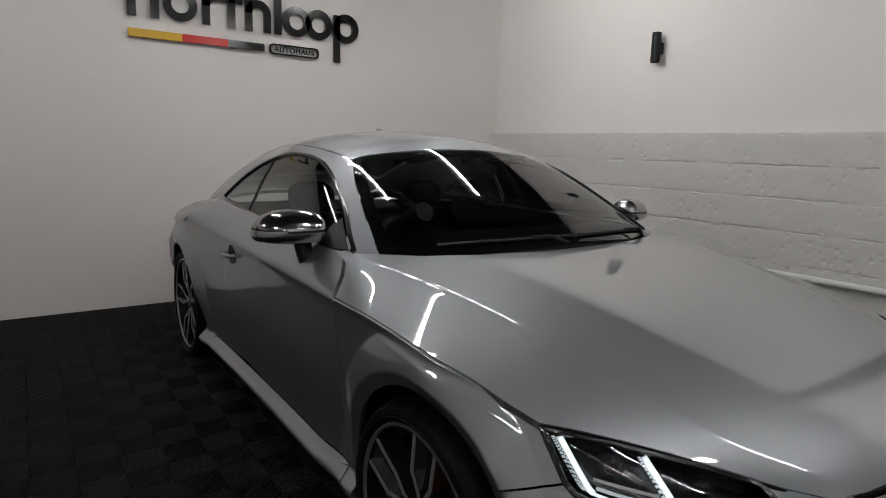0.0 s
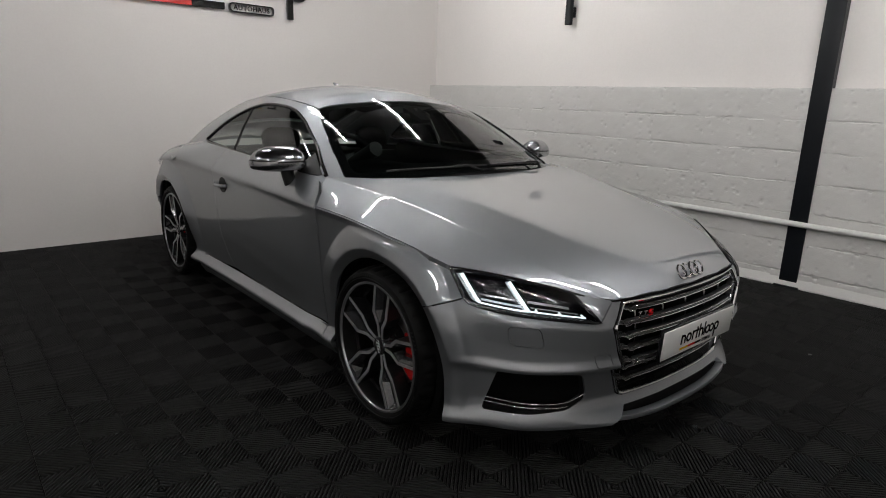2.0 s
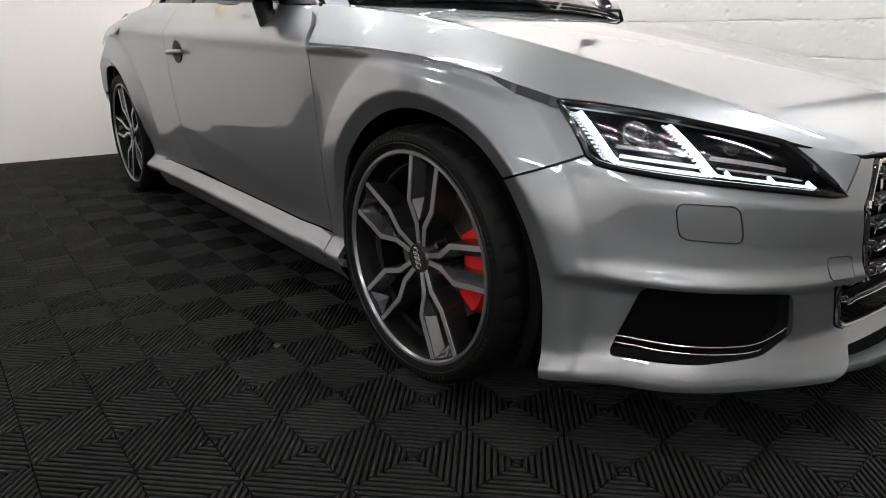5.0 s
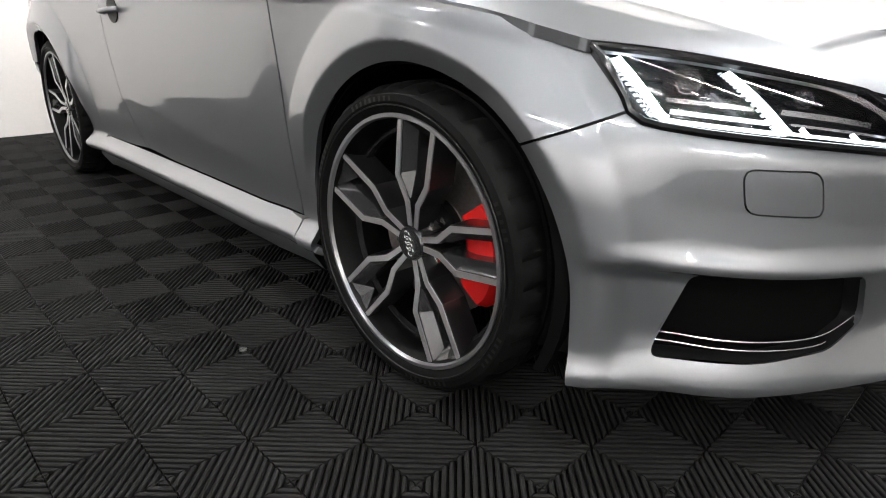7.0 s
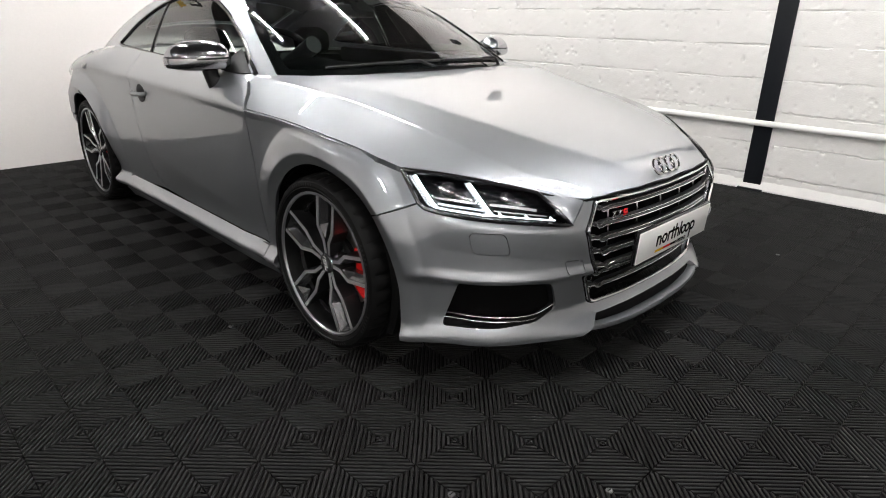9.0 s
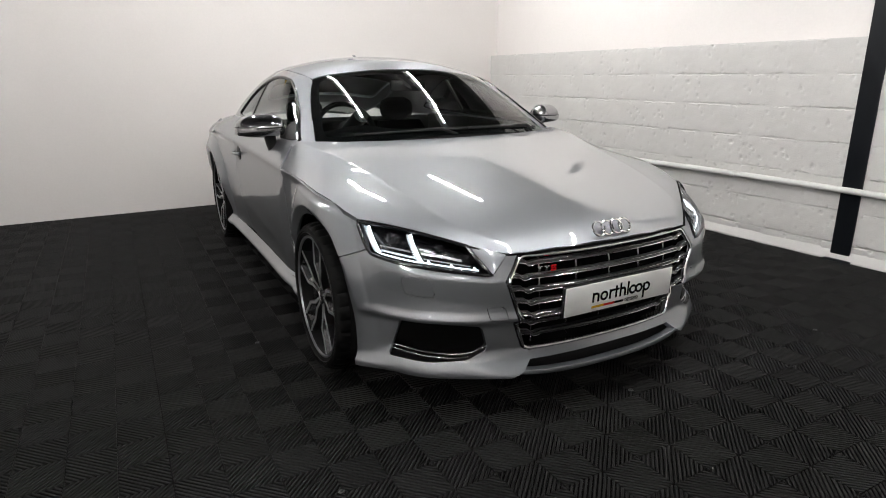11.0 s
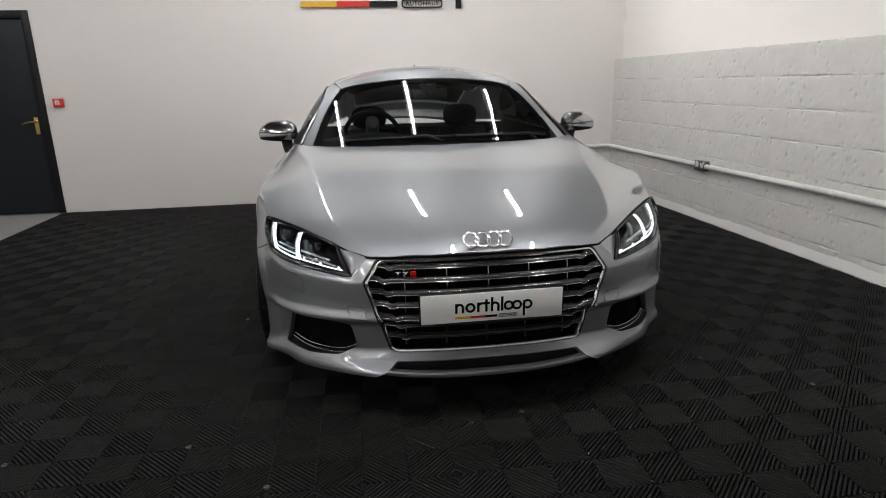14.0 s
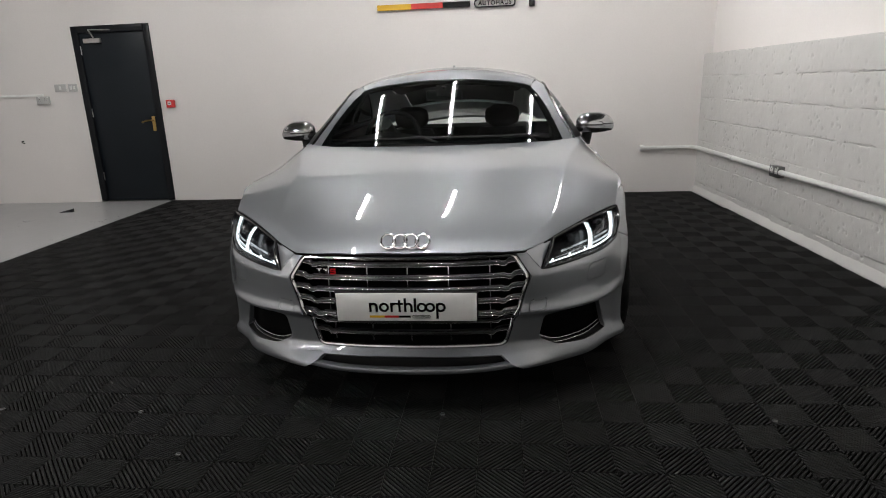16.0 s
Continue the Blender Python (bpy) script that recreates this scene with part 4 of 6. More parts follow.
for sg in (-1, 1):
    panel("pillar_frame", sheet(house_side, frame_outline, (GLASS,), cell=0.014, gap=0.0, thick=0.012, sign=sg), P_SILVER, CAR)
    panel("pillar_foot", sheet(house_top, [(0.70, 0.53), (0.705, 0.585), (0.685, 0.66), (0.665, 0.74), (0.735, 0.74), (0.80, 0.66), (0.815, 0.60), (0.80, 0.54)], cell=0.012, gap=0.0, thick=0.01, sign=sg), P_SILVER, CAR)
    k = GLASS.index(min(GLASS, key=lambda p: abs(p[0] - 1.70) + (p[1] < 1) * 9))
    fr = GLASS[:k] + [(1.695, 1.200), (1.675, 0.951), (1.2, 0.936)]
    rr = [(1.725, 1.194)] + GLASS[k + 1:-2] + [(1.705, 0.952)]
    w = panel("side_window", sheet(house_side, fr, cell=0.014, gap=0.001, thick=0.004, sign=sg), P_SIDE, CAR, "tinted door window glass")
    panel("quarter_window", sheet(house_side, rr, cell=0.014, gap=0.001, thick=0.004, sign=sg), P_SIDE, CAR, "tinted rear quarter glass")
    ly, lz = np.array([p[0] for p in GLASS]), np.array([p[1] for p in GLASS])
    lx = house_side(ly, lz)[0]
    b = bmesh.new()
    tube(b, [(sg * (x + 0.002), y, z) for x, y, z in zip(lx, ly, lz)], 0.009, 6, True)
    part("window_seal", b, P_BLACK, CAR)
    ly, lz = np.array([1.685, 1.70, 1.712]), np.array([0.952, 1.08, 1.198])
    lx = house_side(ly, lz)[0]
    b = bmesh.new()
    tube(b, [(sg * (x - 0.002), y, z) for x, y, z in zip(lx, ly, lz)], 0.008, 6)
    part("window_post", b, P_MATT, CAR)
    # mirror corner plate
    tri = [(0.655, 0.922), (0.80, 1.012), (0.80, 0.924)]
    hs = lambda y, z: (house_side(y, z)[0] + 0.006, y, z)
    panel("mirror_plate", sheet(hs, tri, cell=0.015, gap=0.0, thick=0.006, sign=sg), P_MATT, CAR)

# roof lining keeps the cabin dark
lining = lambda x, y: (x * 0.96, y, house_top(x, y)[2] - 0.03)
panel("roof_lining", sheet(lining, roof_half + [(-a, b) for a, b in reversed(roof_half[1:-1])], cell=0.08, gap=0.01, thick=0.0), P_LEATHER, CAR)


# ---- wheels ----
def spoke_bar(bm, pts, w, x0, x1, taper=0.0):
    """A flat bar along polar points (radius, degrees), from depth x0 to face x1."""
    P = [Vector((r * math.cos(radians(a)), r * math.sin(radians(a)))) for r, a in pts]
    L, R = [], []
    for i, p in enumerate(P):
        a, b = P[max(i - 1, 0)], P[min(i + 1, len(P) - 1)]
        d = (b - a).normalized()
        n = Vector((-d.y, d.x))
        L.append(p + n * w / 2)
        R.append(p - n * w / 2)
    rows = []
    for l, r, p in zip(L, R, P):
        dish = 0.030 * max(0.0, (0.20 - p.length) / 0.20)
        rows.append([bm.verts.new((x0 + dish, (l * 1.0).x + 0, l.y)), bm.verts.new((x1 + dish, l.x, l.y)), bm.verts.new((x1 + dish, r.x, r.y)), bm.verts.new((x0 + dish, r.x, r.y))])
    for A, B in zip(rows, rows[1:]):
        for k in range(4):
            bm.faces.new((A[k], A[(k + 1) % 4], B[(k + 1) % 4], B[k]))
    bm.faces.new(rows[0])
    bm.faces.new(rows[-1][::-1])


def facet(bm, pts, x):
    """A flat plate over polar points, at per-point depths."""
    vs = [bm.verts.new((d, r * math.cos(radians(a)), r * math.sin(radians(a)))) for r, a, d in pts]
    bm.faces.new(vs)


def build_wheel(name, side, turn):
    """A wheel whose face looks to -x; side flips it."""
    w = new(name)
    w.parent = CAR
    b = bmesh.new()
    prof = [(-0.095, 0.252), (-0.112, 0.264), (-0.119, 0.274), (-0.123, 0.288), (-0.120, 0.301), (-0.109, 0.312), (-0.092, 0.3185)]
    for g0 in (-0.052, -0.016, 0.02, 0.056):
        prof += [(g0 - 0.006, 0.3215), (g0 - 0.005, 0.3145), (g0 + 0.004, 0.3145), (g0 + 0.005, 0.3215)]
    prof += [(0.09, 0.3185), (0.115, 0.306), (0.122, 0.28), (0.11, 0.26), (0.095, 0.252)]
    lathe(b, prof, 144)
    b.verts.ensure_lookup_table()
    for i, v in enumerate(b.verts):
        k, seg = divmod(i, 144)
        if 5 <= k <= 8 and seg % 4 == 0:
            f = (0.990, 0.974, 0.976, 0.985)[k - 5]
            v.co.y *= f
            v.co.z *= f
    part("tyre", b, P_TYRE, w, "black low-profile rubber tyre", angle=28)
    # raised ring and letter-sized marks on the sidewall
    b = bmesh.new()
    lathe(b, [(-0.1215, 0.2795), (-0.1240, 0.2805), (-0.1240, 0.2815), (-0.1225, 0.2825)], 96)
    for a0, n in ((62, 9), (242, 9), (150, 5), (330, 5), (20, 6), (200, 6)):
        for i in range(n):
            a = radians(a0 + 3.0 * i)
            h = 0.0045 if i % 3 else 0.0055
            vs = []
            for rr, da in ((0.2925 - h, -0.012), (0.2925 + h, -0.012), (0.2925 + h, 0.012), (0.2925 - h, 0.012)):
                vs.append(b.verts.new((-0.1236 + 0.06 * max(0, rr - 0.290), rr * math.cos(a + da), rr * math.sin(a + da))))
            b.faces.new(vs)
    part("sidewall_mark", b, P_MARK, w, "raised rubber marks")
    b = bmesh.new()
    lathe(b, [(-0.110, 0.2665), (-0.116, 0.2645), (-0.1165, 0.2572), (-0.108, 0.2535)], 120)
    part("rim_lip", b, P_LIP, w, "bright machined rim edge")
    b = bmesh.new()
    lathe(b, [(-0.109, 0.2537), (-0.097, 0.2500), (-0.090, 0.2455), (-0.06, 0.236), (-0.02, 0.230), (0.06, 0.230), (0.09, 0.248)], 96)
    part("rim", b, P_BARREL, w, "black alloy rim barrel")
    b = bmesh.new()
    lathe(b, [(-0.060, 0.2362), (-0.062, 0.228), (-0.048, 0.226)], 96)
    part("rim_step", b, P_FACET, w, "grey inner rim step")
    for k in range(5):
        a = 90 + turn + 72 * k
        ca, sa = math.cos(radians(a)), math.sin(radians(a))
        at = lambda r, t, d: (d, r * ca - t * sa, r * sa + t * ca)
        sp, fc, side_plate = bmesh.new(), bmesh.new(), []
        for sgn in (-1, 1):
            line = [(0.032, 0.0085), (0.088, 0.0150), (0.138, 0.0430), (0.2515, 0.0465)]
            for bm, w0, d0, d1 in ((sp, 0.0140, -0.040, -0.1030), (fc, 0.0112, -0.1025, -0.1060)):
                rows = []
                for i, (r, t) in enumerate(line):
                    p, q = line[max(i - 1, 0)], line[min(i + 1, 3)]
                    l = math.hypot(q[0] - p[0], q[1] - p[1])
                    nr, nt_ = -(q[1] - p[1]) / l, (q[0] - p[0]) / l
                    h = w0 / 2 * (1.12 if i in (1, 2) else 1.0)
                    dip = 0.022 * max(0.0, (0.15 - r) / 0.15)
                    rows.append([bm.verts.new(at(r + e * nr * h, sgn * (t + e * nt_ * h), d + dip)) for e, d in ((1, d0), (1, d1), (-1, d1), (-1, d0))])
                for A, B in zip(rows, rows[1:]):
                    for j in range(4):
                        bm.faces.new((A[j], A[(j + 1) % 4], B[(j + 1) % 4], B[j]))
                bm.faces.new(rows[0])
                bm.faces.new(rows[-1][::-1])
            pl = bmesh.new()
            hi = [(0.096, 0.0115, -0.094), (0.142, 0.0370, -0.101), (0.2505, 0.0405, -0.103)]
            lo = [(0.099, 0.0095, -0.091), (0.150, 0.0185, -0.076), (0.2400, 0.0205, -0.078)]
            deep = [(r, t, -0.036) for r, t, d in lo]
            for u, v in ((hi, lo), (lo, deep)):
                U = [pl.verts.new(at(r, sgn * t, d)) for r, t, d in u]
                V = [pl.verts.new(at(r, sgn * t, d)) for r, t, d in v]
                for j in range(2):
                    pl.faces.new((U[j], U[j + 1], V[j + 1], V[j]))
            side_plate.append(pl)
        bmesh.ops.recalc_face_normals(sp, faces=sp.faces[:])
        bmesh.ops.recalc_face_normals(fc, faces=fc.faces[:])
        so = part("spoke", sp, P_RIM, w, smooth=False)
        part("machined_face", fc, P_CUT, so, "bright cut face", smooth=False)
        for pl in side_plate:
            part("spoke_facet", pl, P_FACET, so, "grey sloped facet", smooth=False)
        pl = bmesh.new()
        for sgn in (-1, 1):
            vs = [pl.verts.new(at(*q)) for q in ((0.222, 0, -0.070), (0.2400, sgn * 0.0205, -0.078), (0.2505, sgn * 0.0405, -0.103), (0.2495, 0, -0.096))]
            pl.faces.new(vs)
        part("spoke_facet", pl, P_FACET, so, "grey sloped facet", smooth=False)
        bolt = bmesh.new()
        ba = radians(a + 36)
        c = Vector((0, 0.058 * math.cos(ba), 0.058 * math.sin(ba)))
        cyl(bolt, c + Vector((-0.072, 0, 0)), c + Vector((-0.04, 0, 0)), 0.0105, n=6)
        part("wheel_bolt", bolt, P_CHROME, w)
        arm = bmesh.new()
        spoke_bar(arm, [(0.03, a + 36), (0.072, a + 36)], 0.015, -0.03, -0.064)
        part("hub_lug", arm, P_FACET, w, angle=25)
    b = bmesh.new()
    lathe(b, [(-0.03, 0.046), (-0.055, 0.043), (-0.080, 0.040), (-0.090, 0.0375), (-0.0935, 0.034), (-0.0945, 0.001)], 48)
    hub = part("hub", b, P_FACET, w, "grey hub cap")
    b = bmesh.new()
    for i in range(4):
        ring(b, 0.0085, 0.0016, (-0.0952, (i - 1.5) * 0.0118 * math.cos(radians(turn + 62)), (i - 1.5) * 0.0118 * math.sin(radians(turn + 62))), "x", 20, 6)
    part("hub_badge", b, P_CHROME, hub, "small chrome ring badge")
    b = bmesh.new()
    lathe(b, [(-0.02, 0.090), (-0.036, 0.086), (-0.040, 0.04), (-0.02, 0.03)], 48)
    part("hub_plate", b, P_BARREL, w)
    # brake
    b = bmesh.new()
    lathe(b, [(-0.012, 0.06), (-0.03, 0.085), (-0.012, 0.086), (-0.012, 0.174), (0.016, 0.174), (0.016, 0.06)], 72)
    part("brake_disc", b, P_DISC, w, "brown-grey steel brake disc")
    b = bmesh.new()
    n = 14
    rows = []
    for i in range(n + 1):
        a = radians(180 + (-36 + 72 * i / n))
        inn, out = 0.118, 0.205 - 0.012 * abs(2 * i / n - 1) ** 4
        xf = -0.050 + 0.008 * abs(2 * i / n - 1) ** 3
        rows.append([b.verts.new((x, r * math.cos(a), r * math.sin(a))) for x, r in ((0.03, inn), (xf + 0.004, inn), (xf, inn + 0.012), (xf, out - 0.016), (xf + 0.02, out), (0.03, out))])
    for A, B in zip(rows, rows[1:]):
        for k in range(6):
            b.faces.new((A[k], A[(k + 1) % 6], B[(k + 1) % 6], B[k]))
    b.faces.new(rows[0])
    b.faces.new(rows[-1][::-1])
    part("caliper", b, P_CALIPER, w, "glossy red brake caliper", angle=40)
    m = pose(-0.802, 0, HUB_Z) if side < 0 else pose(0.802, 0, HUB_Z) @ Matrix.Diagonal((-1, 1, 1, 1))
    return w, m


for side, yw, turn in ((-1, WHEEL_F, 8), (1, WHEEL_F, -20), (-1, WHEEL_R, -14), (1, WHEEL_R, 30)):
    w, m = build_wheel("wheel", side, turn)
    w.matrix_basis = Matrix.Translation((0, yw, 0)) @ m


# ---- grille and front details ----
def nose_y(x, z, off=0.0):
    xx, y, _ = skin(np.array([s_of_x(abs(x))]), np.array([z]))
    return float(y[0]) + off


grille = new("grille")
grille.parent = CAR
grille["label"] = "wide black radiator grille with chrome double bars"
g_edge = curve1((0.24, 0.352), (0.258, 0.362), (0.272, 0.372), (0.505, 0.449), (0.545, 0.460), (0.640, 0.404), (0.66, 0.388))
b = bmesh.new()
rows = []
for i in range(25):
    z = 0.25 + 0.395 * i / 24
    w = float(g_edge(z)) + 0.012
    rows.append([b.verts.new((w * (2 * j / 24 - 1), nose_y(w * (2 * j / 24 - 1), z, 0.062), z)) for j in range(25)])
for A, B in zip(rows, rows[1:]):
    for j in range(24):
        b.faces.new((A[j], A[j + 1], B[j + 1], B[j]))
part("grille_backing", b, P_UNDER, grille)


def bar_along(bm, pts, h, d):
    """A bar of height h and depth d with a rounded front along points (x, y, z)."""
    rows = []
    prof = [(0, -0.5), (-0.45, -0.5), (-0.88, -0.3), (-1, 0.0), (-0.88, 0.3), (-0.45, 0.5), (0, 0.5)]
    for x, y, z in pts:
        rows.append([bm.verts.new((x, y + d * a, z + h * c)) for a, c in prof])
    for A, B in zip(rows, rows[1:]):
        for k in range(7):
            bm.faces.new((A[k], A[(k + 1) % 7], B[(k + 1) % 7], B[k]))
    bm.faces.new(rows[0])
    bm.faces.new(rows[-1][::-1])


for n, z in enumerate((0.597, 0.549, 0.502, 0.455, 0.408, 0.361, 0.314)):
    w = float(g_edge(z)) - 0.008
    xs = sorted(set([round(v, 4) for v in np.linspace(-w, w, 31)] + [s * (w - q) for s in (-1, 1) for q in (0.05, 0.062, 0.075, 0.087)]))
    rise = curve1((0, 0.0), (w - 0.088, 0.0), (w - 0.076, -0.005), (w - 0.062, -0.005), (w - 0.048, 0.006), (w, 0.010))
    b = bmesh.new()
    bar_along(b, [(x, nose_y(x, z, 0.034), z + float(rise(abs(x)))) for x in xs], 0.012, 0.022)
    slat = part("slat", b, P_SLAT, grille)
    b = bmesh.new()
    bar_along(b, [(x, nose_y(x, z, 0.014), z - 0.006 + float(rise(abs(x)))) for x in xs], 0.0048, 0.007)
    part("chrome_strip", b, P_CHROME, slat, "thin chrome strip", angle=60)
    b = bmesh.new()
    bar_along(b, [(x, nose_y(x, z, 0.014), z + 0.0065 + float(rise(abs(x)))) for x in xs], 0.0028, 0.006)
    part("chrome_strip", b, P_ALU, slat, "thin satin strip", angle=60)
for x in (-0.31, -0.155, 0.0, 0.155, 0.31):
    b = bmesh.new()
    tube(b, [(x, nose_y(x, z, 0.044), z) for z in np.linspace(0.27, 0.63, 12)], 0.0035, 6)
    part("upright_bar", b, P_ALU, grille)
loop = [(min(x, 0.6), min(z, 0.628)) for x, z in GRILLE]
loop[0] = (0.408, 0.628)
loop += [(-x, z) for x, z in reversed(loop)]
loop = round_corners(loop, 0.02, 4)
dense = []
for (x0, z0), (x1, z1) in zip(loop, loop[1:] + loop[:1]):
    k = max(1, int(math.hypot(x1 - x0, z1 - z0) / 0.03))
    dense += [(x0 + (x1 - x0) * i / k, z0 + (z1 - z0) * i / k) for i in range(k)]
b = bmesh.new()
tube(b, [(x * 0.993, nose_y(x, z, 0.006), z) for x, z in dense], 0.0058, 8, True)
part("grille_frame", b, P_BLACK, grille, "gloss black frame")
b = bmesh.new()
tube(b, [(x * 0.978, nose_y(x, z, 0.000), 0.446 + (z - 0.446) * 0.968) for x, z in dense], 0.0066, 8, True)
part("frame_trim", b, P_CHROME, grille, "thin chrome trim")
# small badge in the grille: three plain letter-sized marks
for i, x in enumerate((-0.334, -0.307, -0.280)):
    b = bmesh.new()
    z, y = 0.575, nose_y(x, 0.575, 0.004)
    if i < 2:
        box(b, x - 0.0105, x + 0.0105, y - 0.006, y, z + 0.006, z + 0.010, 0.001)
        box(b, x - 0.0035, x + 0.0035, y - 0.006, y, z - 0.010, z + 0.007, 0.001)
    else:
        for q in (-0.0085, 0.0, 0.0085):
            box(b, x - 0.0105, x + 0.0105, y - 0.006, y, z + q - 0.0022, z + q + 0.0022, 0.001)
        box(b, x - 0.0105, x - 0.008, y - 0.006, y, z, z + 0.01, 0.001)
        box(b, x + 0.008, x + 0.0105, y - 0.006, y, z - 0.01, z, 0.001)
    part("badge_mark", b, P_BADGERED if i == 2 else P_CHROME, grille)

# emblem of four rings on the nose
em = new("emblem")
em.parent = CAR
em["label"] = "four linked chrome rings"
zb = float(bonnet(np.array([0.0]), np.array([-0.765]))[2][0])
em.matrix_basis = pose(0, -0.778, zb + 0.012, -30, 0, 0)
for i in range(4):
    b = bmesh.new()
    ring(b, 0.0270, 0.0042, ((i - 1.5) * 0.0425, 0.003 * (i % 2), 0), "y", 40, 8)
    part("chrome_ring", b, P_CHROME, em)

# lower apron and splitter
b = bmesh.new()
rows = []
for i in range(41):
    x = -0.42 + 0.84 * i / 40
    e = abs(x) / 0.42
    y0 = nose_y(x, 0.2, -0.008 + 0.012 * e ** 4)
    z0 = 0.178 + 0.012 * e ** 3
    rows.append([b.verts.new((x, y, z)) for y, z in ((y0 + 0.034, z0 + 0.010), (y0 + 0.012, z0 + 0.014), (y0, z0 + 0.012), (y0 - 0.004, z0 + 0.002), (y0, z0 - 0.006), (y0 + 0.034, z0 - 0.008))])
for A, B in zip(rows, rows[1:]):
    for k in range(6):
        b.faces.new((A[k], A[(k + 1) % 6], B[(k + 1) % 6], B[k]))
b.faces.new(rows[0])
b.faces.new(rows[-1][::-1])
part("splitter", b, P_SILVER, CAR, "silver lip under the nose", angle=50)
b = bmesh.new()
rows = [[b.verts.new((x, nose_y(x, 0.22, 0.03), z)) for z in (0.16, 0.25)] for x in np.linspace(-0.46, 0.46, 25)]
for A, B in zip(rows, rows[1:]):
    b.faces.new((A[0], B[0], B[1], A[1]))
part("apron_backing", b, P_MATT, CAR)

# side air intakes in the bumper
for sg in (1, -1):
    pocket = new("air_intake")
    pocket.parent = bumper
    pocket["label"] = "black honeycomb air intake with two chrome lines"
    fs, fz = np.array([p[0] for p in fog_r]), np.array([p[1] for p in fog_r])
    cs, cz = fs.mean(), fz.mean()
    b = bmesh.new()
    rows = []
    for k, off in ((1.02, 0.003), (0.97, 0.03), (0.90, 0.075)):
        x, y, z = skin(cs + (fs - cs) * k, cz + (fz - cz) * k)
        rows.append([b.verts.new((sg * (xx - off * 0.45), yy + off * 0.9, zz)) for xx, yy, zz in zip(x, y, z)])
    for A, B in zip(rows, rows[1:]):
        for i in range(len(A)):
            j = (i + 1) % len(A)
            b.faces.new((A[i], A[j], B[j], B[i]))
    b.faces.new(rows[-1])
    part("intake_shell", b, P_MATT, pocket)
    b = bmesh.new()
    for r in range(6):
        for c in range(11):
            s, z = s_of_x(0.55) + 0.026 * (c + 0.5 * (r % 2)), 0.272 + 0.0185 * r
            if sd_poly(np.array([s]), np.array([z]), [(cs + (a - cs) * 0.86, cz + (q - cz) * 0.82) for a, q in fog_r])[0] < 0.004:
                continue
            pts = []
            for q in range(6):
                a = radians(60 * q + 30)
                x, y, zz = skin(np.array([s + 0.0128 * math.cos(a)]), np.array([z + 0.0118 * math.sin(a)]))
                pts.append((sg * (float(x[0]) - 0.026), float(y[0]) + 0.052, float(zz[0])))
            tube(b, pts, 0.0017, 4, True)
    part("honeycomb", b, P_MATT, pocket)
    for dz in (0.0, -0.014):
        line = [(s_near(0.822, -0.503), 0.262 + dz), (s_of_x(0.7), 0.252 + dz), (s_of_x(0.585), 0.254 + dz), (s_of_x(0.508), 0.284 + dz)]
        line = smooth_line(line, 6, False)
        x, y, z = skin(np.array([p[0] for p in line]), np.array([p[1] for p in line]))
        b = bmesh.new()
        tube(b, [(sg * (xx - 0.008), yy + 0.012, zz) for xx, yy, zz in zip(x, y, z)], 0.0019, 6)
        part("chrome_line", b, P_ALU, pocket)

# ---- headlights ----
TOP = smooth_line([(0.838, -0.345, 0.716), (0.73, -0.453, 0.699), (0.61, -0.577, 0.672), (0.548, -0.641, 0.654)], 6, False)
low = np.array(smooth_line(LAMP_LOW[::-1], 6, False))
lx, ly, lz = skin(low[:, 0], low[:, 1])
BOT = list(zip(lx, ly, lz))


def along(line, t):
    p = np.array(line)
    d = np.concatenate([[0], np.cumsum(np.linalg.norm(np.diff(p, axis=0), axis=1))])
    return np.array([np.interp(t * d[-1], d, p[:, k]) for k in range(3)])


def lamp(u, v, deep=0.0):
    """A place in the lamp: u from the outer corner to the inner tip, v from the top edge to the bottom."""
    a, c = along(TOP, u), along(BOT, u)
    p = a * (1 - v) + c * v
    n = np.array([0.62, -0.72, 0.30])
    return p + n * (0.018 * 4 * v * (1 - v) * (0.5 + 0.5 * min(1, 4 * u * (1 - u) + 0.3)) - deep)


def lamp_patch(bm, u0, u1, v0, v1, deep, sg, nu=24, nv=8):
    rows = [[bm.verts.new((sg * p[0], p[1], p[2])) for p in [lamp(u0 + (u1 - u0) * i / nu, v0 + (v1 - v0) * j / nv, deep) for j in range(nv + 1)]] for i in range(nu + 1)]
    for A, B in zip(rows, rows[1:]):
        for j in range(nv):
            bm.faces.new((A[j], A[j + 1], B[j + 1], B[j]))
    return rows


def lamp_bar(bm, pts, width, deep, high, sg):
    """A raised strip inside the lamp along (u, v) points."""
    L = smooth_line(pts, 5, False)
    C = [lamp(u, v, deep) for u, v in L]
    rows = []
    n = np.array([0.62, -0.72, 0.30])
    for i, p in enumerate(C):
        d = C[min(i + 1, len(C) - 1)] - C[max(i - 1, 0)]
        d /= np.linalg.norm(d)
        s = np.cross(d, n)
        s /= np.linalg.norm(s)
        w = width / 2
        rows.append([bm.verts.new((sg * q[0], q[1], q[2])) for q in (p + s * w, p + s * w * 0.8 + n * high, p - s * w * 0.8 + n * high, p - s * w)])
    for A, B in zip(rows, rows[1:]):
        for k in range(4):
            bm.faces.new((A[k], A[(k + 1) % 4], B[(k + 1) % 4], B[k]))
    bm.faces.new(rows[0])
    bm.faces.new(rows[-1][::-1])


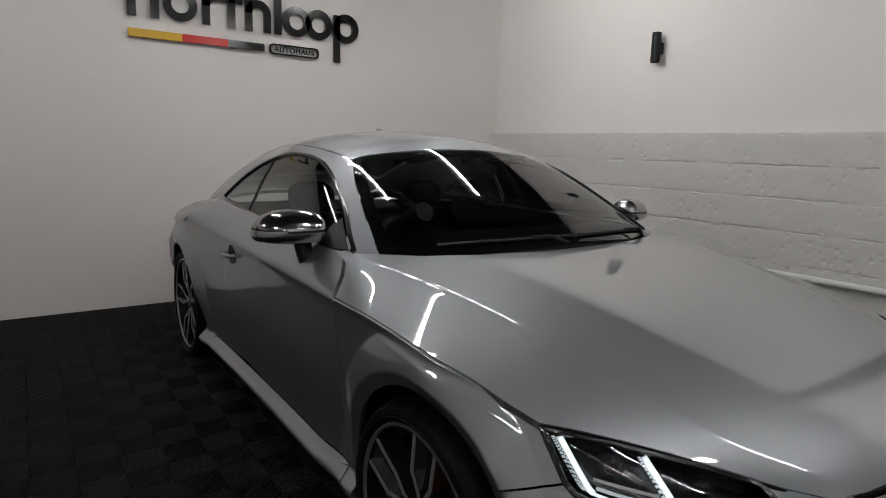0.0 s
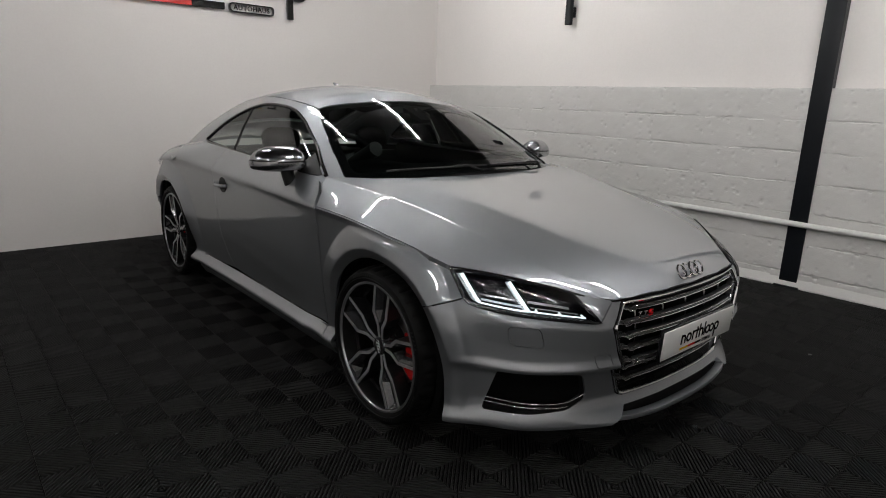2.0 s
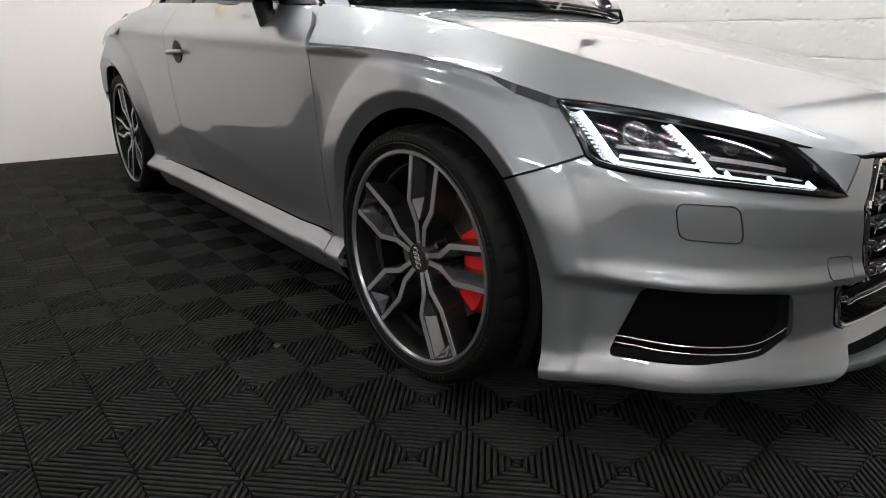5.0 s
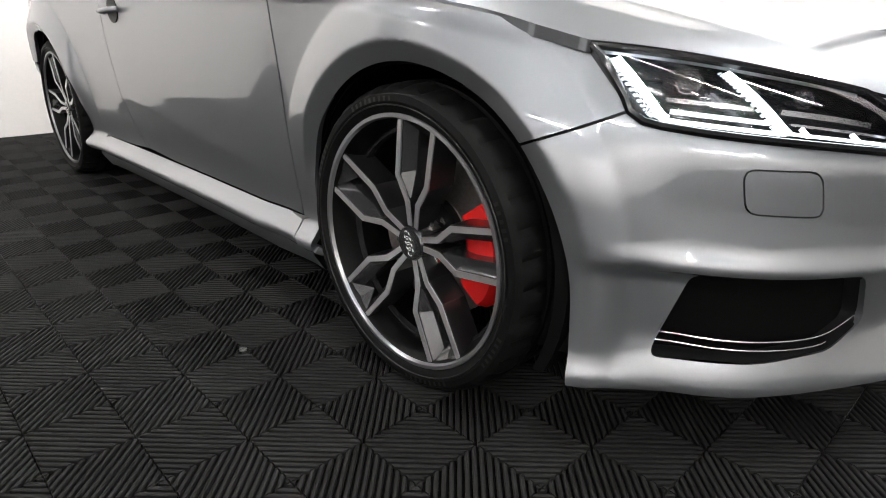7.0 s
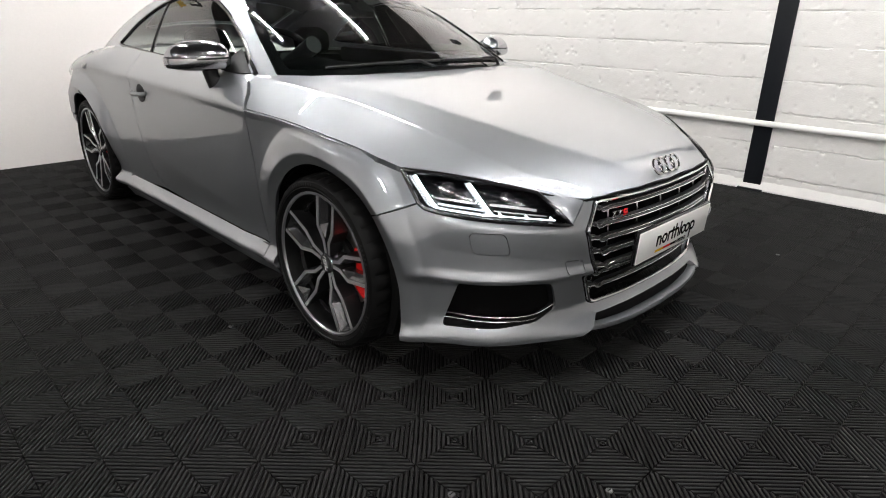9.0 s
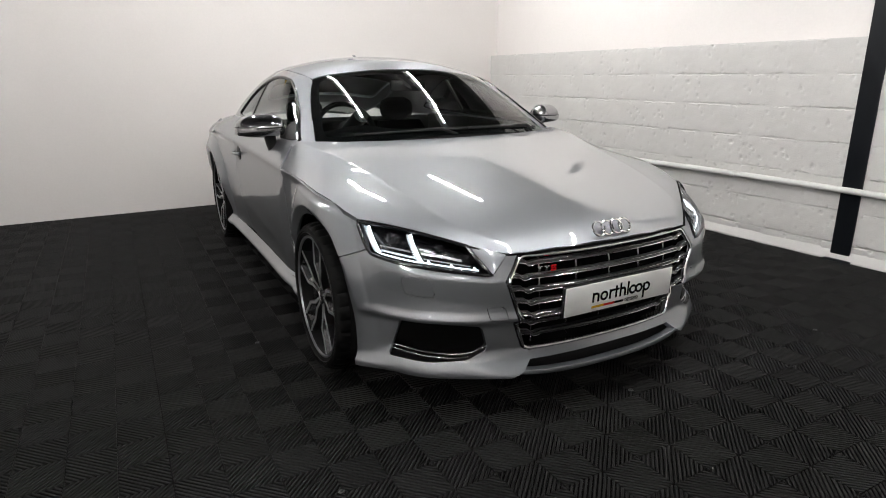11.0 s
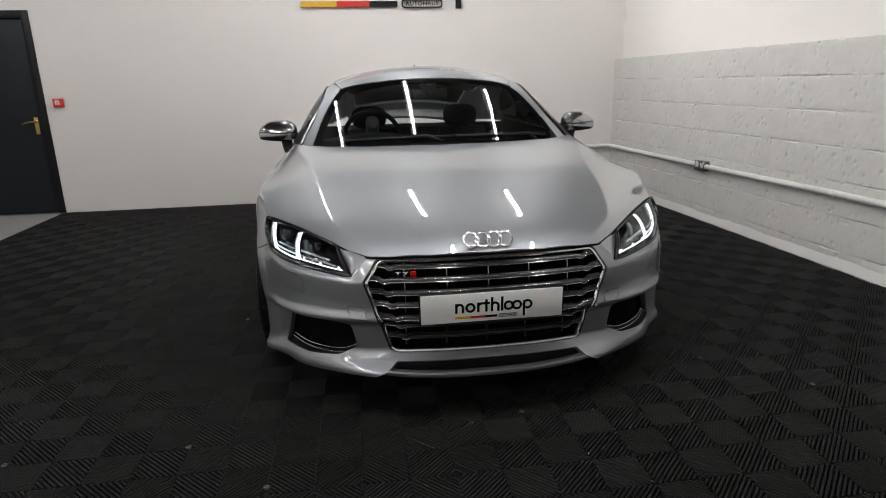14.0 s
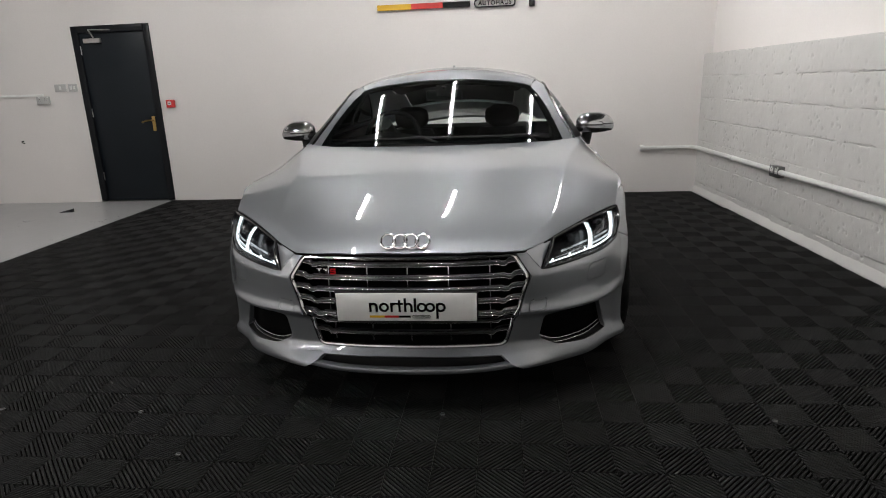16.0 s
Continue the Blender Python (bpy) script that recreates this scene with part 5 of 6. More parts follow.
for sg in (1, -1):
    hl = new("headlight")
    hl.parent = CAR
    hl["label"] = "black headlight with lit white running-light strips behind clear cover"
    b = bmesh.new()
    lamp_patch(b, 0, 1, 0, 1, 0.0, sg)
    o = part("lamp_cover", b, P_LENS, hl, "clear cover")
    b = bmesh.new()
    outer = lamp_patch(b, 0.0, 1.0, 0.0, 1.0, 0.055, sg, 16, 6)
    for (u0, v0), (u1, v1) in (((0, 0), (1, 0)), ((1, 0), (1, 1)), ((1, 1), (0, 1)), ((0, 1), (0, 0))):
        rim = []
        for i in range(17):
            t = i / 16
            u, v = u0 + (u1 - u0) * t, v0 + (v1 - v0) * t
            rim.append([b.verts.new((sg * p[0], p[1], p[2])) for p in (lamp(u, v, 0.055), lamp(u, v, 0.001))])
        for A, B in zip(rim, rim[1:]):
            b.faces.new((A[0], B[0], B[1], A[1]))
    part("lamp_housing", b, P_BLACK, hl, "gloss black housing", angle=20)
    b = bmesh.new()
    edge = [lamp(u, 0.0, -0.0012) for u in np.linspace(0, 1, 20)] + [lamp(1, v, -0.0012) for v in np.linspace(0, 1, 6)[1:]] + [lamp(u, 1, -0.0012) for u in np.linspace(1, 0, 20)[1:]] + [lamp(0, v, -0.0012) for v in np.linspace(1, 0, 6)[1:-1]]
    tube(b, [(sg * p[0], p[1], p[2]) for p in edge], 0.0065, 6, True)
    part("lamp_edge", b, P_BLACK, hl)
    # each running light: a solid bright bar with a net of small prisms beside it
    for pts, wd, off in (([(0.085, 0.09), (0.10, 0.35), (0.132, 0.78), (0.15, 0.86)], 0.0115, -0.036), ([(0.475, 0.10), (0.48, 0.36), (0.495, 0.76), (0.505, 0.86)], 0.0115, -0.028)):
        b = bmesh.new()
        lamp_bar(b, pts, wd, 0.024, 0.008, sg)
        strip = part("light_strip", b, P_LED, hl, "glowing running-light strip")
        q = smooth_line(pts, 7, False)
        b = bmesh.new()
        for i in range(1, len(q) - 1):
            A, B = lamp(*q[i - 1]), lamp(*q[i + 1])
            h = np.linalg.norm(B - A) * 0.13
            for k in range(4):
                u, v = q[i]
                u += off * (0.42 + 0.26 * k)
                n = np.array([0.62, -0.72, 0.30])
                d = (B - A) / np.linalg.norm(B - A)
                t = np.cross(d, n)
                t /= np.linalg.norm(t)
                c = lamp(u, v + 0.010 * (k % 2), 0.022)
                vs = [c + d * h * e + t * 0.0013 * f for e, f in ((-1, -1), (1, -1), (1, 1), (-1, 1))]
                top = [b.verts.new((sg * p[0], p[1], p[2])) for p in [p + n * 0.003 for p in vs]]
                low_ = [b.verts.new((sg * p[0], p[1], p[2])) for p in vs]
                b.faces.new(top)
                for j in range(4):
                    b.faces.new((top[j], top[(j + 1) % 4], low_[(j + 1) % 4], low_[j]))
        part("prism_net", b, P_LEDDIM, strip)
    for pts, wd, mt in (([(0.15, 0.875), (0.32, 0.87), (0.48, 0.875)], 0.0058, P_LED), ([(0.51, 0.86), (0.72, 0.865), (0.92, 0.87)], 0.0044, P_LED),
                        ([(0.17, 0.76), (0.34, 0.755), (0.46, 0.76)], 0.0065, P_LEDDIM), ([(0.53, 0.75), (0.72, 0.755), (0.88, 0.77)], 0.0045, P_ALU), ([(0.17, 0.62), (0.32, 0.61), (0.44, 0.61)], 0.008, P_ALU), ([(0.53, 0.60), (0.70, 0.60), (0.84, 0.62)], 0.010, P_ALU)):
        b = bmesh.new()
        lamp_bar(b, pts, wd, 0.022, 0.005, sg)
        part("light_guide", b, mt, hl, "thin light guide")
    for u in (0.56, 0.73, 0.90):
        b = bmesh.new()
        lamp_bar(b, [(u, 0.78), (u + 0.006, 0.88)], 0.0055, 0.021, 0.005, sg)
        part("light_tick", b, P_LED, hl, "short glowing tick")
    # silver corner between the lamp's inner end and the grille
    b = bmesh.new()
    A, C = lamp(1.0, 0.0, 0.0), lamp(1.0, 1.0, 0.0)
    B = np.array([float(q[0]) for q in skin(np.array([s_of_x(0.452)]), np.array([0.632]))])
    A = A + (B - A) * 0.04
    C = C + (B - C) * 0.06
    grid = []
    for i in range(9):
        e = i / 8
        P0, P1 = A * (1 - e) + C * e, B * (1 - e) + C * e
        grid.append([b.verts.new((sg * p[0], p[1], p[2])) for p in [P0 * (1 - f / 8) + P1 * f / 8 + np.array([0, -0.006, 0.004]) * math.sin(math.pi * min(1, e + 0.15)) * math.sin(math.pi * f / 8) for f in range(9)]])
    for G, H in zip(grid, grid[1:]):
        for f in range(8):
            b.faces.new((G[f], G[f + 1], H[f + 1], H[f]))
    bmesh.ops.remove_doubles(b, verts=b.verts[:], dist=1e-5)
    bmesh.ops.recalc_face_normals(b, faces=b.faces[:])
    part("lamp_cheek", b, P_SILVER, bumper)
    for u, v, r in ((0.29, 0.36, 0.026), (0.70, 0.32, 0.016)):
        p = lamp(u, v, 0.04)
        n = np.array([0.62 * sg, -0.72, 0.30]) / np.linalg.norm([0.62, -0.72, 0.3])
        c = Vector((sg * p[0], p[1], p[2]))
        b = bmesh.new()
        cyl(b, c - Vector(n) * 0.02, c + Vector(n) * 0.012, r, r * 0.96, n=28)
        bmesh.ops.create_uvsphere(b, u_segments=20, v_segments=10, radius=r * 0.85, matrix=Matrix.Translation(c + Vector(n) * 0.006))
        part("lamp_lens", b, P_BLACK, hl, "round dark projector lens")

# ---- mirrors ----
for sg in (-1, 1):
    mr = new("wing_mirror")
    mr.parent = CAR
    mr["label"] = "aluminium-look mirror housing on a black arm"
    c = Vector((sg * 0.915, 0.845, 0.985))

    def blob(lo, hi, grow=0.0, n=28):
        b = bmesh.new()
        bmesh.ops.create_uvsphere(b, u_segments=40, v_segments=32, radius=1)
        for v in b.verts:
            x, y, z = v.co
            up = z > 0
            x, y = [math.copysign(abs(q) ** 0.62, q) for q in (x, y)]
            z = z ** 0.85 if up else -abs(z) ** 0.55
            out_ = max(0.0, x)
            tall = (0.072 * (1 - 0.24 * out_ ** 2) if up else 0.052 * (1 - 0.16 * out_)) + grow
            tall *= 1 - 0.30 * max(0.0, -y) ** 2
            v.co = Vector((c.x + sg * x * (0.116 + grow) * (1 - 0.10 * max(0, -y)), c.y + y * ((0.092 if y < 0 else 0.040) + grow) + 0.038 * x, c.z - 0.012 + z * tall - 0.004 * x))
        if lo > -9:
            bmesh.ops.delete(b, geom=[v for v in b.verts if not lo <= v.co.z - c.z <= hi], context="VERTS")
        return b

    part("mirror_cap", blob(-0.007, 9), P_CAP, mr, "polished aluminium cap", angle=60)
    part("mirror_base", blob(-9, 9, -0.003), P_BLACK, mr, "gloss black lower shell", angle=60)
    b = blob(-0.050, -0.006, 0.002)
    part("mirror_band", b, P_ALU, mr, "satin aluminium band", angle=60)
    b = bmesh.new()
    cyl(b, (c.x, c.y + 0.037, c.z), (c.x + sg * 0.001, c.y + 0.040, c.z), 0.05, n=32)
    bmesh.ops.scale(b, vec=(1.55, 1, 0.9), space=Matrix.Translation(-c), verts=b.verts[:])
    part("mirror_glass", b, P_CHROME, mr)
    b = bmesh.new()
    tube(b, [(c.x - sg * 0.045, c.y - 0.005, c.z - 0.045), (c.x - sg * 0.05, c.y - 0.01, c.z - 0.085), (c.x - sg * 0.065, c.y - 0.015, c.z - 0.11)], [0.034, 0.03, 0.04], 14)
    part("mirror_arm", b, P_MATT, mr)

# ---- number plate ----
pl = new("number_plate")
pl.parent = CAR
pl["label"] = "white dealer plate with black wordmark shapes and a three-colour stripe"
py = nose_y(0.0, 0.45, -0.012)
pl.matrix_basis = pose(0, py, 0.452, 3, 0, 0)
b = boxm(-0.268, 0.268, -0.006, 0.008, -0.062, 0.062, 0.004)
part("plate_holder", b, P_BLACK, pl)
part("plate_face", boxm(-0.262, 0.262, -0.0105, -0.0062, -0.056, 0.056, 0.003), P_PLATE, pl, "white acrylic plate")
part("plate_bracket", boxm(-0.20, 0.20, 0.008, 0.045, -0.03, 0.03, 0.004), P_MATT, pl)


def wordmark(parent, m, scale, depth, mats):
    """The dealer's mark as plain strokes, rings and a stripe; width about 1.86 x scale."""
    blk, yel, red = mats

    def put(name, bm, mat, label=""):
        bmesh.ops.transform(bm, matrix=m @ Matrix.Diagonal((scale, depth, scale, 1)), verts=bm.verts[:])
        return part(name, bm, mat, parent, label)

    def stroke(b, x0, x1, z0, z1):
        box(b, x0, x1, -1, 0, z0, z1, 0.0)

    def hoop(b, cx, cz, r, a0=0, a1=360, wd=0.062):
        n = max(6, int(abs(a1 - a0) / 9))
        rows = []
        for i in range(n + 1):
            a = radians(a0 + (a1 - a0) * i / n)
            rows.append([b.verts.new((cx + q * math.cos(a), y, cz + q * math.sin(a))) for q, y in ((r, 0), (r, -1), (r - wd, -1), (r - wd, 0))])
        for A, B in zip(rows, rows[1:]):
            for k in range(4):
                b.faces.new((A[k], A[(k + 1) % 4], B[(k + 1) % 4], B[k]))
        if abs(a1 - a0) < 360:
            b.faces.new(rows[0])
            b.faces.new(rows[-1][::-1])

    Z = 0.155
    W = 0.062
    shapes = []
    b = bmesh.new(); stroke(b, 0.0, W, Z, Z + 0.26); stroke(b, 0.165, 0.165 + W, Z, Z + 0.15); hoop(b, 0.1135, Z + 0.147, 0.1135, 0, 180); shapes.append(b)
    b = bmesh.new(); hoop(b, 0.385, Z + 0.13, 0.13); shapes.append(b)
    b = bmesh.new(); stroke(b, 0.55, 0.55 + W, Z, Z + 0.26); hoop(b, 0.665, Z + 0.147, 0.1135, 75, 180); shapes.append(b)
    b = bmesh.new(); stroke(b, 0.755, 0.755 + W, Z, Z + 0.33); stroke(b, 0.69, 0.88, Z + 0.2, Z + 0.26); shapes.append(b)
    b = bmesh.new(); stroke(b, 0.90, 0.90 + W, Z, Z + 0.38); stroke(b, 1.06, 1.06 + W, Z, Z + 0.15); hoop(b, 1.01, Z + 0.147, 0.1125, 0, 180); shapes.append(b)
    b = bmesh.new(); stroke(b, 1.155, 1.155 + W, Z, Z + 0.38); shapes.append(b)
    b = bmesh.new(); hoop(b, 1.355, Z + 0.13, 0.13); hoop(b, 1.565, Z + 0.13, 0.13); stroke(b, 1.435, 1.49, Z + 0.105, Z + 0.155); shapes.append(b)
    b = bmesh.new(); stroke(b, 1.715, 1.715 + W, Z - 0.18, Z + 0.24); hoop(b, 1.835, Z + 0.13, 0.13); shapes.append(b)
    for b in shapes:
        put("mark_stroke", b, blk)
    for x0, x1, mt, lb in ((0.0, 0.39, yel, "yellow stripe"), (0.39, 0.75, red, "red stripe"), (0.75, 1.06, blk, "black stripe")):
        b = bmesh.new()
        stroke(b, x0, x1, 0, 0.06)
        put("mark_stripe", b, mt, lb)
    # outlined pill that holds the small word
    b = bmesh.new()
    x0, x1, z0, z1, w = 1.105, 1.565, -0.015, 0.075, 0.012
    r = 0.03
    path = [(x0 + r, z0), (x1 - r, z0), (x1 - r * 0.3, z0 + r * 0.3), (x1, z0 + r), (x1, z1 - r), (x1 - r * 0.3, z1 - r * 0.3), (x1 - r, z1), (x0 + r, z1), (x0 + r * 0.3, z1 - r * 0.3), (x0, z1 - r), (x0, z0 + r), (x0 + r * 0.3, z0 + r * 0.3)]
    cx, cz = (x0 + x1) / 2, (z0 + z1) / 2
    rows = []
    for x, z in path:
        ix, iz = cx + (x - cx) * (1 - w / 0.23), cz + (z - cz) * (1 - w / 0.045)
        rows.append([b.verts.new(q) for q in ((x, 0, z), (x, -1, z), (ix, -1, iz), (ix, 0, iz))])
    for i, A in enumerate(rows):
        B = rows[(i + 1) % len(rows)]
        for k in range(4):
            b.faces.new((A[k], A[(k + 1) % 4], B[(k + 1) % 4], B[k]))
    put("mark_pill", b, blk)
    cu = bpy.data.curves.new("word", "FONT")
    cu.body, cu.size, cu.extrude, cu.align_x, cu.align_y = "AUTOHAUS", 0.064, 0.004, "CENTER", "CENTER"
    cu.space_character = 1.12
    cu.offset = 0.0008
    cu.materials.append(blk)
    wd = new("mark_word", cu)
    wd.parent = parent
    wd.matrix_basis = m @ Matrix.Diagonal((scale, scale, scale, 1)) @ pose(cx, -0.6 * depth / scale, cz, 90, 0, 0)
    wd["label"] = "small black word in block capitals"


wordmark(pl, pose(-0.138, -0.0104, -0.042), 0.146, 0.0012, (M_BLACKGLOSS, M_YELLOW, M_REDACRYL))

# ---- inside the cabin ----
def shape(bm, rows, close=True):
    """Skins rings of points into a closed form."""
    R = [[bm.verts.new(p) for p in r] for r in rows]
    n = len(R[0])
    for A, B in zip(R, R[1:]):
        for k in range(n):
            bm.faces.new((A[k], A[(k + 1) % n], B[(k + 1) % n], B[k]))
    bm.faces.new(R[0][::-1])
    bm.faces.new(R[-1])
    return bm


b = bmesh.new()
rows = []
for x in np.linspace(-0.72, 0.72, 25):
    hood = 0.035 * math.exp(-((x + 0.36) / 0.17) ** 2)
    e = 1 - 0.25 * abs(x / 0.72) ** 4
    rows.append([(x, 0.40 + 0.15 * (abs(x) / 0.7) ** 2, 0.80), (x, 0.42 + 0.15 * (abs(x) / 0.7) ** 2, 0.90 * e + 0.09 * (1 - e)), (x, 0.70, 0.925 + hood * 0.6), (x, 0.88, 0.925 + hood), (x, 0.95, 0.90 + hood * 0.6), (x, 0.97, 0.80), (x, 0.95, 0.6)])
part("dashboard", shape(b, rows), P_LEATHER, CAR, "black dashboard top", angle=50)

sw = new("steering_wheel")
sw.parent = CAR
sw.matrix_basis = pose(-0.36, 1.09, 0.905, -24, 0, 0)
b = bmesh.new()
ring(b, 0.178, 0.0155, (0, 0, 0), "y", 56, 12)
part("wheel_rim", b, P_LEATHER, sw, "black leather rim")
b = bmesh.new()
cyl(b, (0, -0.03, 0), (0, 0.012, 0), 0.06, 0.05, 28)
part("airbag_boss", b, P_MATT, sw)
for a in (0, 180, 270):
    b = bmesh.new()
    c, s = math.cos(radians(a)), math.sin(radians(a))
    tube(b, [(0.05 * c, 0, 0.05 * s), (0.17 * c, 0, 0.17 * s)], [0.018, 0.012], 8)
    part("spoke", b, P_ALU, sw)
b = bmesh.new()
cyl(b, (0, -0.28, 0), (0, -0.02, 0), 0.04, n=16)
part("column", b, P_MATT, sw)


def seat(x):
    s = new("front_seat")
    s.parent = CAR
    s["label"] = "black leather sports seat"
    s.matrix_basis = pose(x, 1.62, -0.10)
    b = bmesh.new()
    rows = []
    for t in np.linspace(0, 1, 9):
        y, z = 0.10 + 0.24 * t, 0.48 + 0.52 * t
        w = 0.25 - 0.03 * t - 0.05 * t ** 6
        d = 0.07 - 0.025 * t
        rows.append([(w * math.copysign(abs(math.cos(a)) ** 0.6, math.cos(a)), y + d * math.copysign(abs(math.sin(a)) ** 0.6, math.sin(a)) - 0.04 * abs(math.cos(a)) ** 3, z) for a in np.linspace(0, 2 * math.pi, 20, endpoint=False)])
    part("backrest", shape(b, rows), P_LEATHER, s, angle=60)
    b = bmesh.new()
    rows = []
    for t in np.linspace(0, 1, 7):
        z = 1.0 + 0.17 * t
        w = 0.135 * (1 - 0.5 * (2 * t - 1) ** 4)
        d = 0.05 * (1 - 0.4 * (2 * t - 1) ** 4)
        rows.append([(w * math.copysign(abs(math.cos(a)) ** 0.7, math.cos(a)), 0.345 + 0.02 * t + d * math.sin(a), z) for a in np.linspace(0, 2 * math.pi, 18, endpoint=False)])
    part("headrest", shape(b, rows), P_LEATHER, s, angle=60)
    part("cushion", boxm(-0.25, 0.25, -0.32, 0.16, 0.40, 0.54, 0.05, 3), P_LEATHER, s)


seat(-0.36)
seat(0.36)
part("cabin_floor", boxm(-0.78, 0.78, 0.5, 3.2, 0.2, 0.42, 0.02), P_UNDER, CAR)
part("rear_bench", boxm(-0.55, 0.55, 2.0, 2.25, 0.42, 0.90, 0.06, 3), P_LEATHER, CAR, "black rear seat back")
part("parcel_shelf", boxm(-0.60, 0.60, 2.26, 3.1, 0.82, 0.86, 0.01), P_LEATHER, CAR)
for sg in (-1, 1):
    part("door_card", boxm(min(sg * 0.74, sg * 0.79), max(sg * 0.74, sg * 0.79), 0.80, 2.2, 0.4, 0.93, 0.02), P_LEATHER, CAR)

rm = new("interior_mirror")
rm.parent = CAR
rm["label"] = "black rear-view mirror with sensor housing on the screen"
rm.matrix_basis = pose(0, 0.98, 1.17)
b = boxm(-0.115, 0.115, -0.012, 0.016, -0.032, 0.032, 0.014, 3)
part("mirror_head", b, P_MATT, rm)
b = bmesh.new()
tube(b, [(0, -0.005, 0.02), (0, -0.01, 0.055)], 0.012, 10)
part("stem", b, P_MATT, rm)
b = bmesh.new()
rows = []
for t in np.linspace(0, 1, 5):
    y = -0.11 + 0.15 * t
    zt = float(house_top(np.array([0.0]), np.array([0.98 + y]))[2][0]) - 1.17 - 0.006
    w = 0.035 + 0.02 * t
    rows.append([(-w, y, zt), (w, y, zt), (w * 0.7, y + 0.01, zt - 0.045 * (0.4 + 0.6 * t)), (-w * 0.7, y + 0.01, zt - 0.045 * (0.4 + 0.6 * t))])
part("sensor_housing", shape(b, rows), P_MATT, rm)

# wipers
for x0, x1 in ((-0.52, 0.05), (0.08, 0.62)):
    wp = new("wiper")
    wp.parent = CAR
    wp["label"] = "black windscreen wiper arm"
    pts = []
    for t in np.linspace(0, 1, 9):
        x = x0 + (x1 - x0) * t
        y = 0.415 + 0.165 * (abs(x) / 0.7) ** 2
        pts.append((x, y, float(house_top(np.array([x]), np.array([y]))[2][0]) + 0.008))
    b = bmesh.new()
    tube(b, pts, 0.006, 6)
    part("blade", b, P_MATT, wp)
    xa = x1 - 0.04
    k = pts[5]
    b = bmesh.new()
    tube(b, [(xa, 0.40 + 0.13 * (xa / 0.7) ** 2, 0.928 - 0.12 * xa * xa), ((xa + k[0]) / 2, k[1] - 0.012, k[2] + 0.006), (k[0], k[1], k[2] + 0.006)], [0.010, 0.007, 0.005], 8)
    part("arm", b, P_MATT, wp)
part("cowl", sheet(lambda x, y: (x, y, house_top(x, y)[2] - 0.012), [(-0.74, 0.36), (0.74, 0.36), (0.74, 0.6), (0.6, 0.52), (0.3, 0.44), (-0.3, 0.44), (-0.6, 0.52), (-0.74, 0.6)], cell=0.03, thick=0.0), P_MATT, CAR)

# aerial and fuel cap
b = bmesh.new()
zr = float(house_top(np.array([0.0]), np.array([1.86]))[2][0])
tube(b, [(0, 1.83, zr - 0.004), (0, 1.855, zr + 0.018), (0, 1.885, zr + 0.032), (0, 1.90, zr + 0.034)], [0.02, 0.013, 0.008, 0.005], 10)
part("aerial", b, P_SILVER, CAR, "small silver roof aerial")
fc = new("fuel_cap")
fc.parent = CAR
fc["label"] = "round silver fuel flap with a ring of bolts"
def on_skin(y, z):
    x, yy, zz = skin(np.array([s_of_y(y)]), np.array([z]))
    return Vector((-float(x[0]), float(yy[0]), float(zz[0])))


p0 = on_skin(2.40, 0.888)
axis = (on_skin(2.44, 0.888) - on_skin(2.36, 0.888)).cross(on_skin(2.40, 0.905) - on_skin(2.40, 0.87)).normalized()
if axis.x > 0:
    axis = -axis
fc.matrix_basis = Matrix.Translation(p0 - axis * 0.014) @ axis.to_track_quat("Z", "Y").to_matrix().to_4x4() @ Matrix.Diagonal((0.72, 0.72, 1, 1))
b = bmesh.new()
lathe(b, [(-0.006, 0.085), (0.006, 0.084), (0.010, 0.080), (0.008, 0.070), (0.006, 0.068), (0.010, 0.045), (0.011, 0.001)], 48, "z")
part("flap", b, P_SILVER, fc)
for k in range(8):
    b = bmesh.new()
    a = radians(45 * k)
    cyl(b, (0.075 * math.cos(a), 0.075 * math.sin(a), 0.006), (0.075 * math.cos(a), 0.075 * math.sin(a), 0.012), 0.004, n=8)
    part("bolt", b, P_ALU, fc)

# ---- sign on the end wall ----
SIGN = thing("wall_sign", pose(-0.967, Y_BACK, 2.012), "black raised dealer sign with a three-colour stripe", "sign")
wordmark(SIGN, pose(0, -0.012, 0), 0.94, 0.03, (M_BLACKGLOSS, M_YELLOW, M_REDACRYL))
for x in (0.03, 0.36, 0.58, 0.78, 0.93, 1.18, 1.36, 1.56, 1.74, 0.2, 0.56, 0.9):
    b = bmesh.new()
    z = 0.20 if x not in (0.2, 0.56, 0.9) else 0.03
    cyl(b, (x * 0.94, -0.013, z * 0.94), (x * 0.94, 0.002, z * 0.94), 0.008, n=8)
    part("stand_off", b, M_BLACKGLOSS, SIGN)

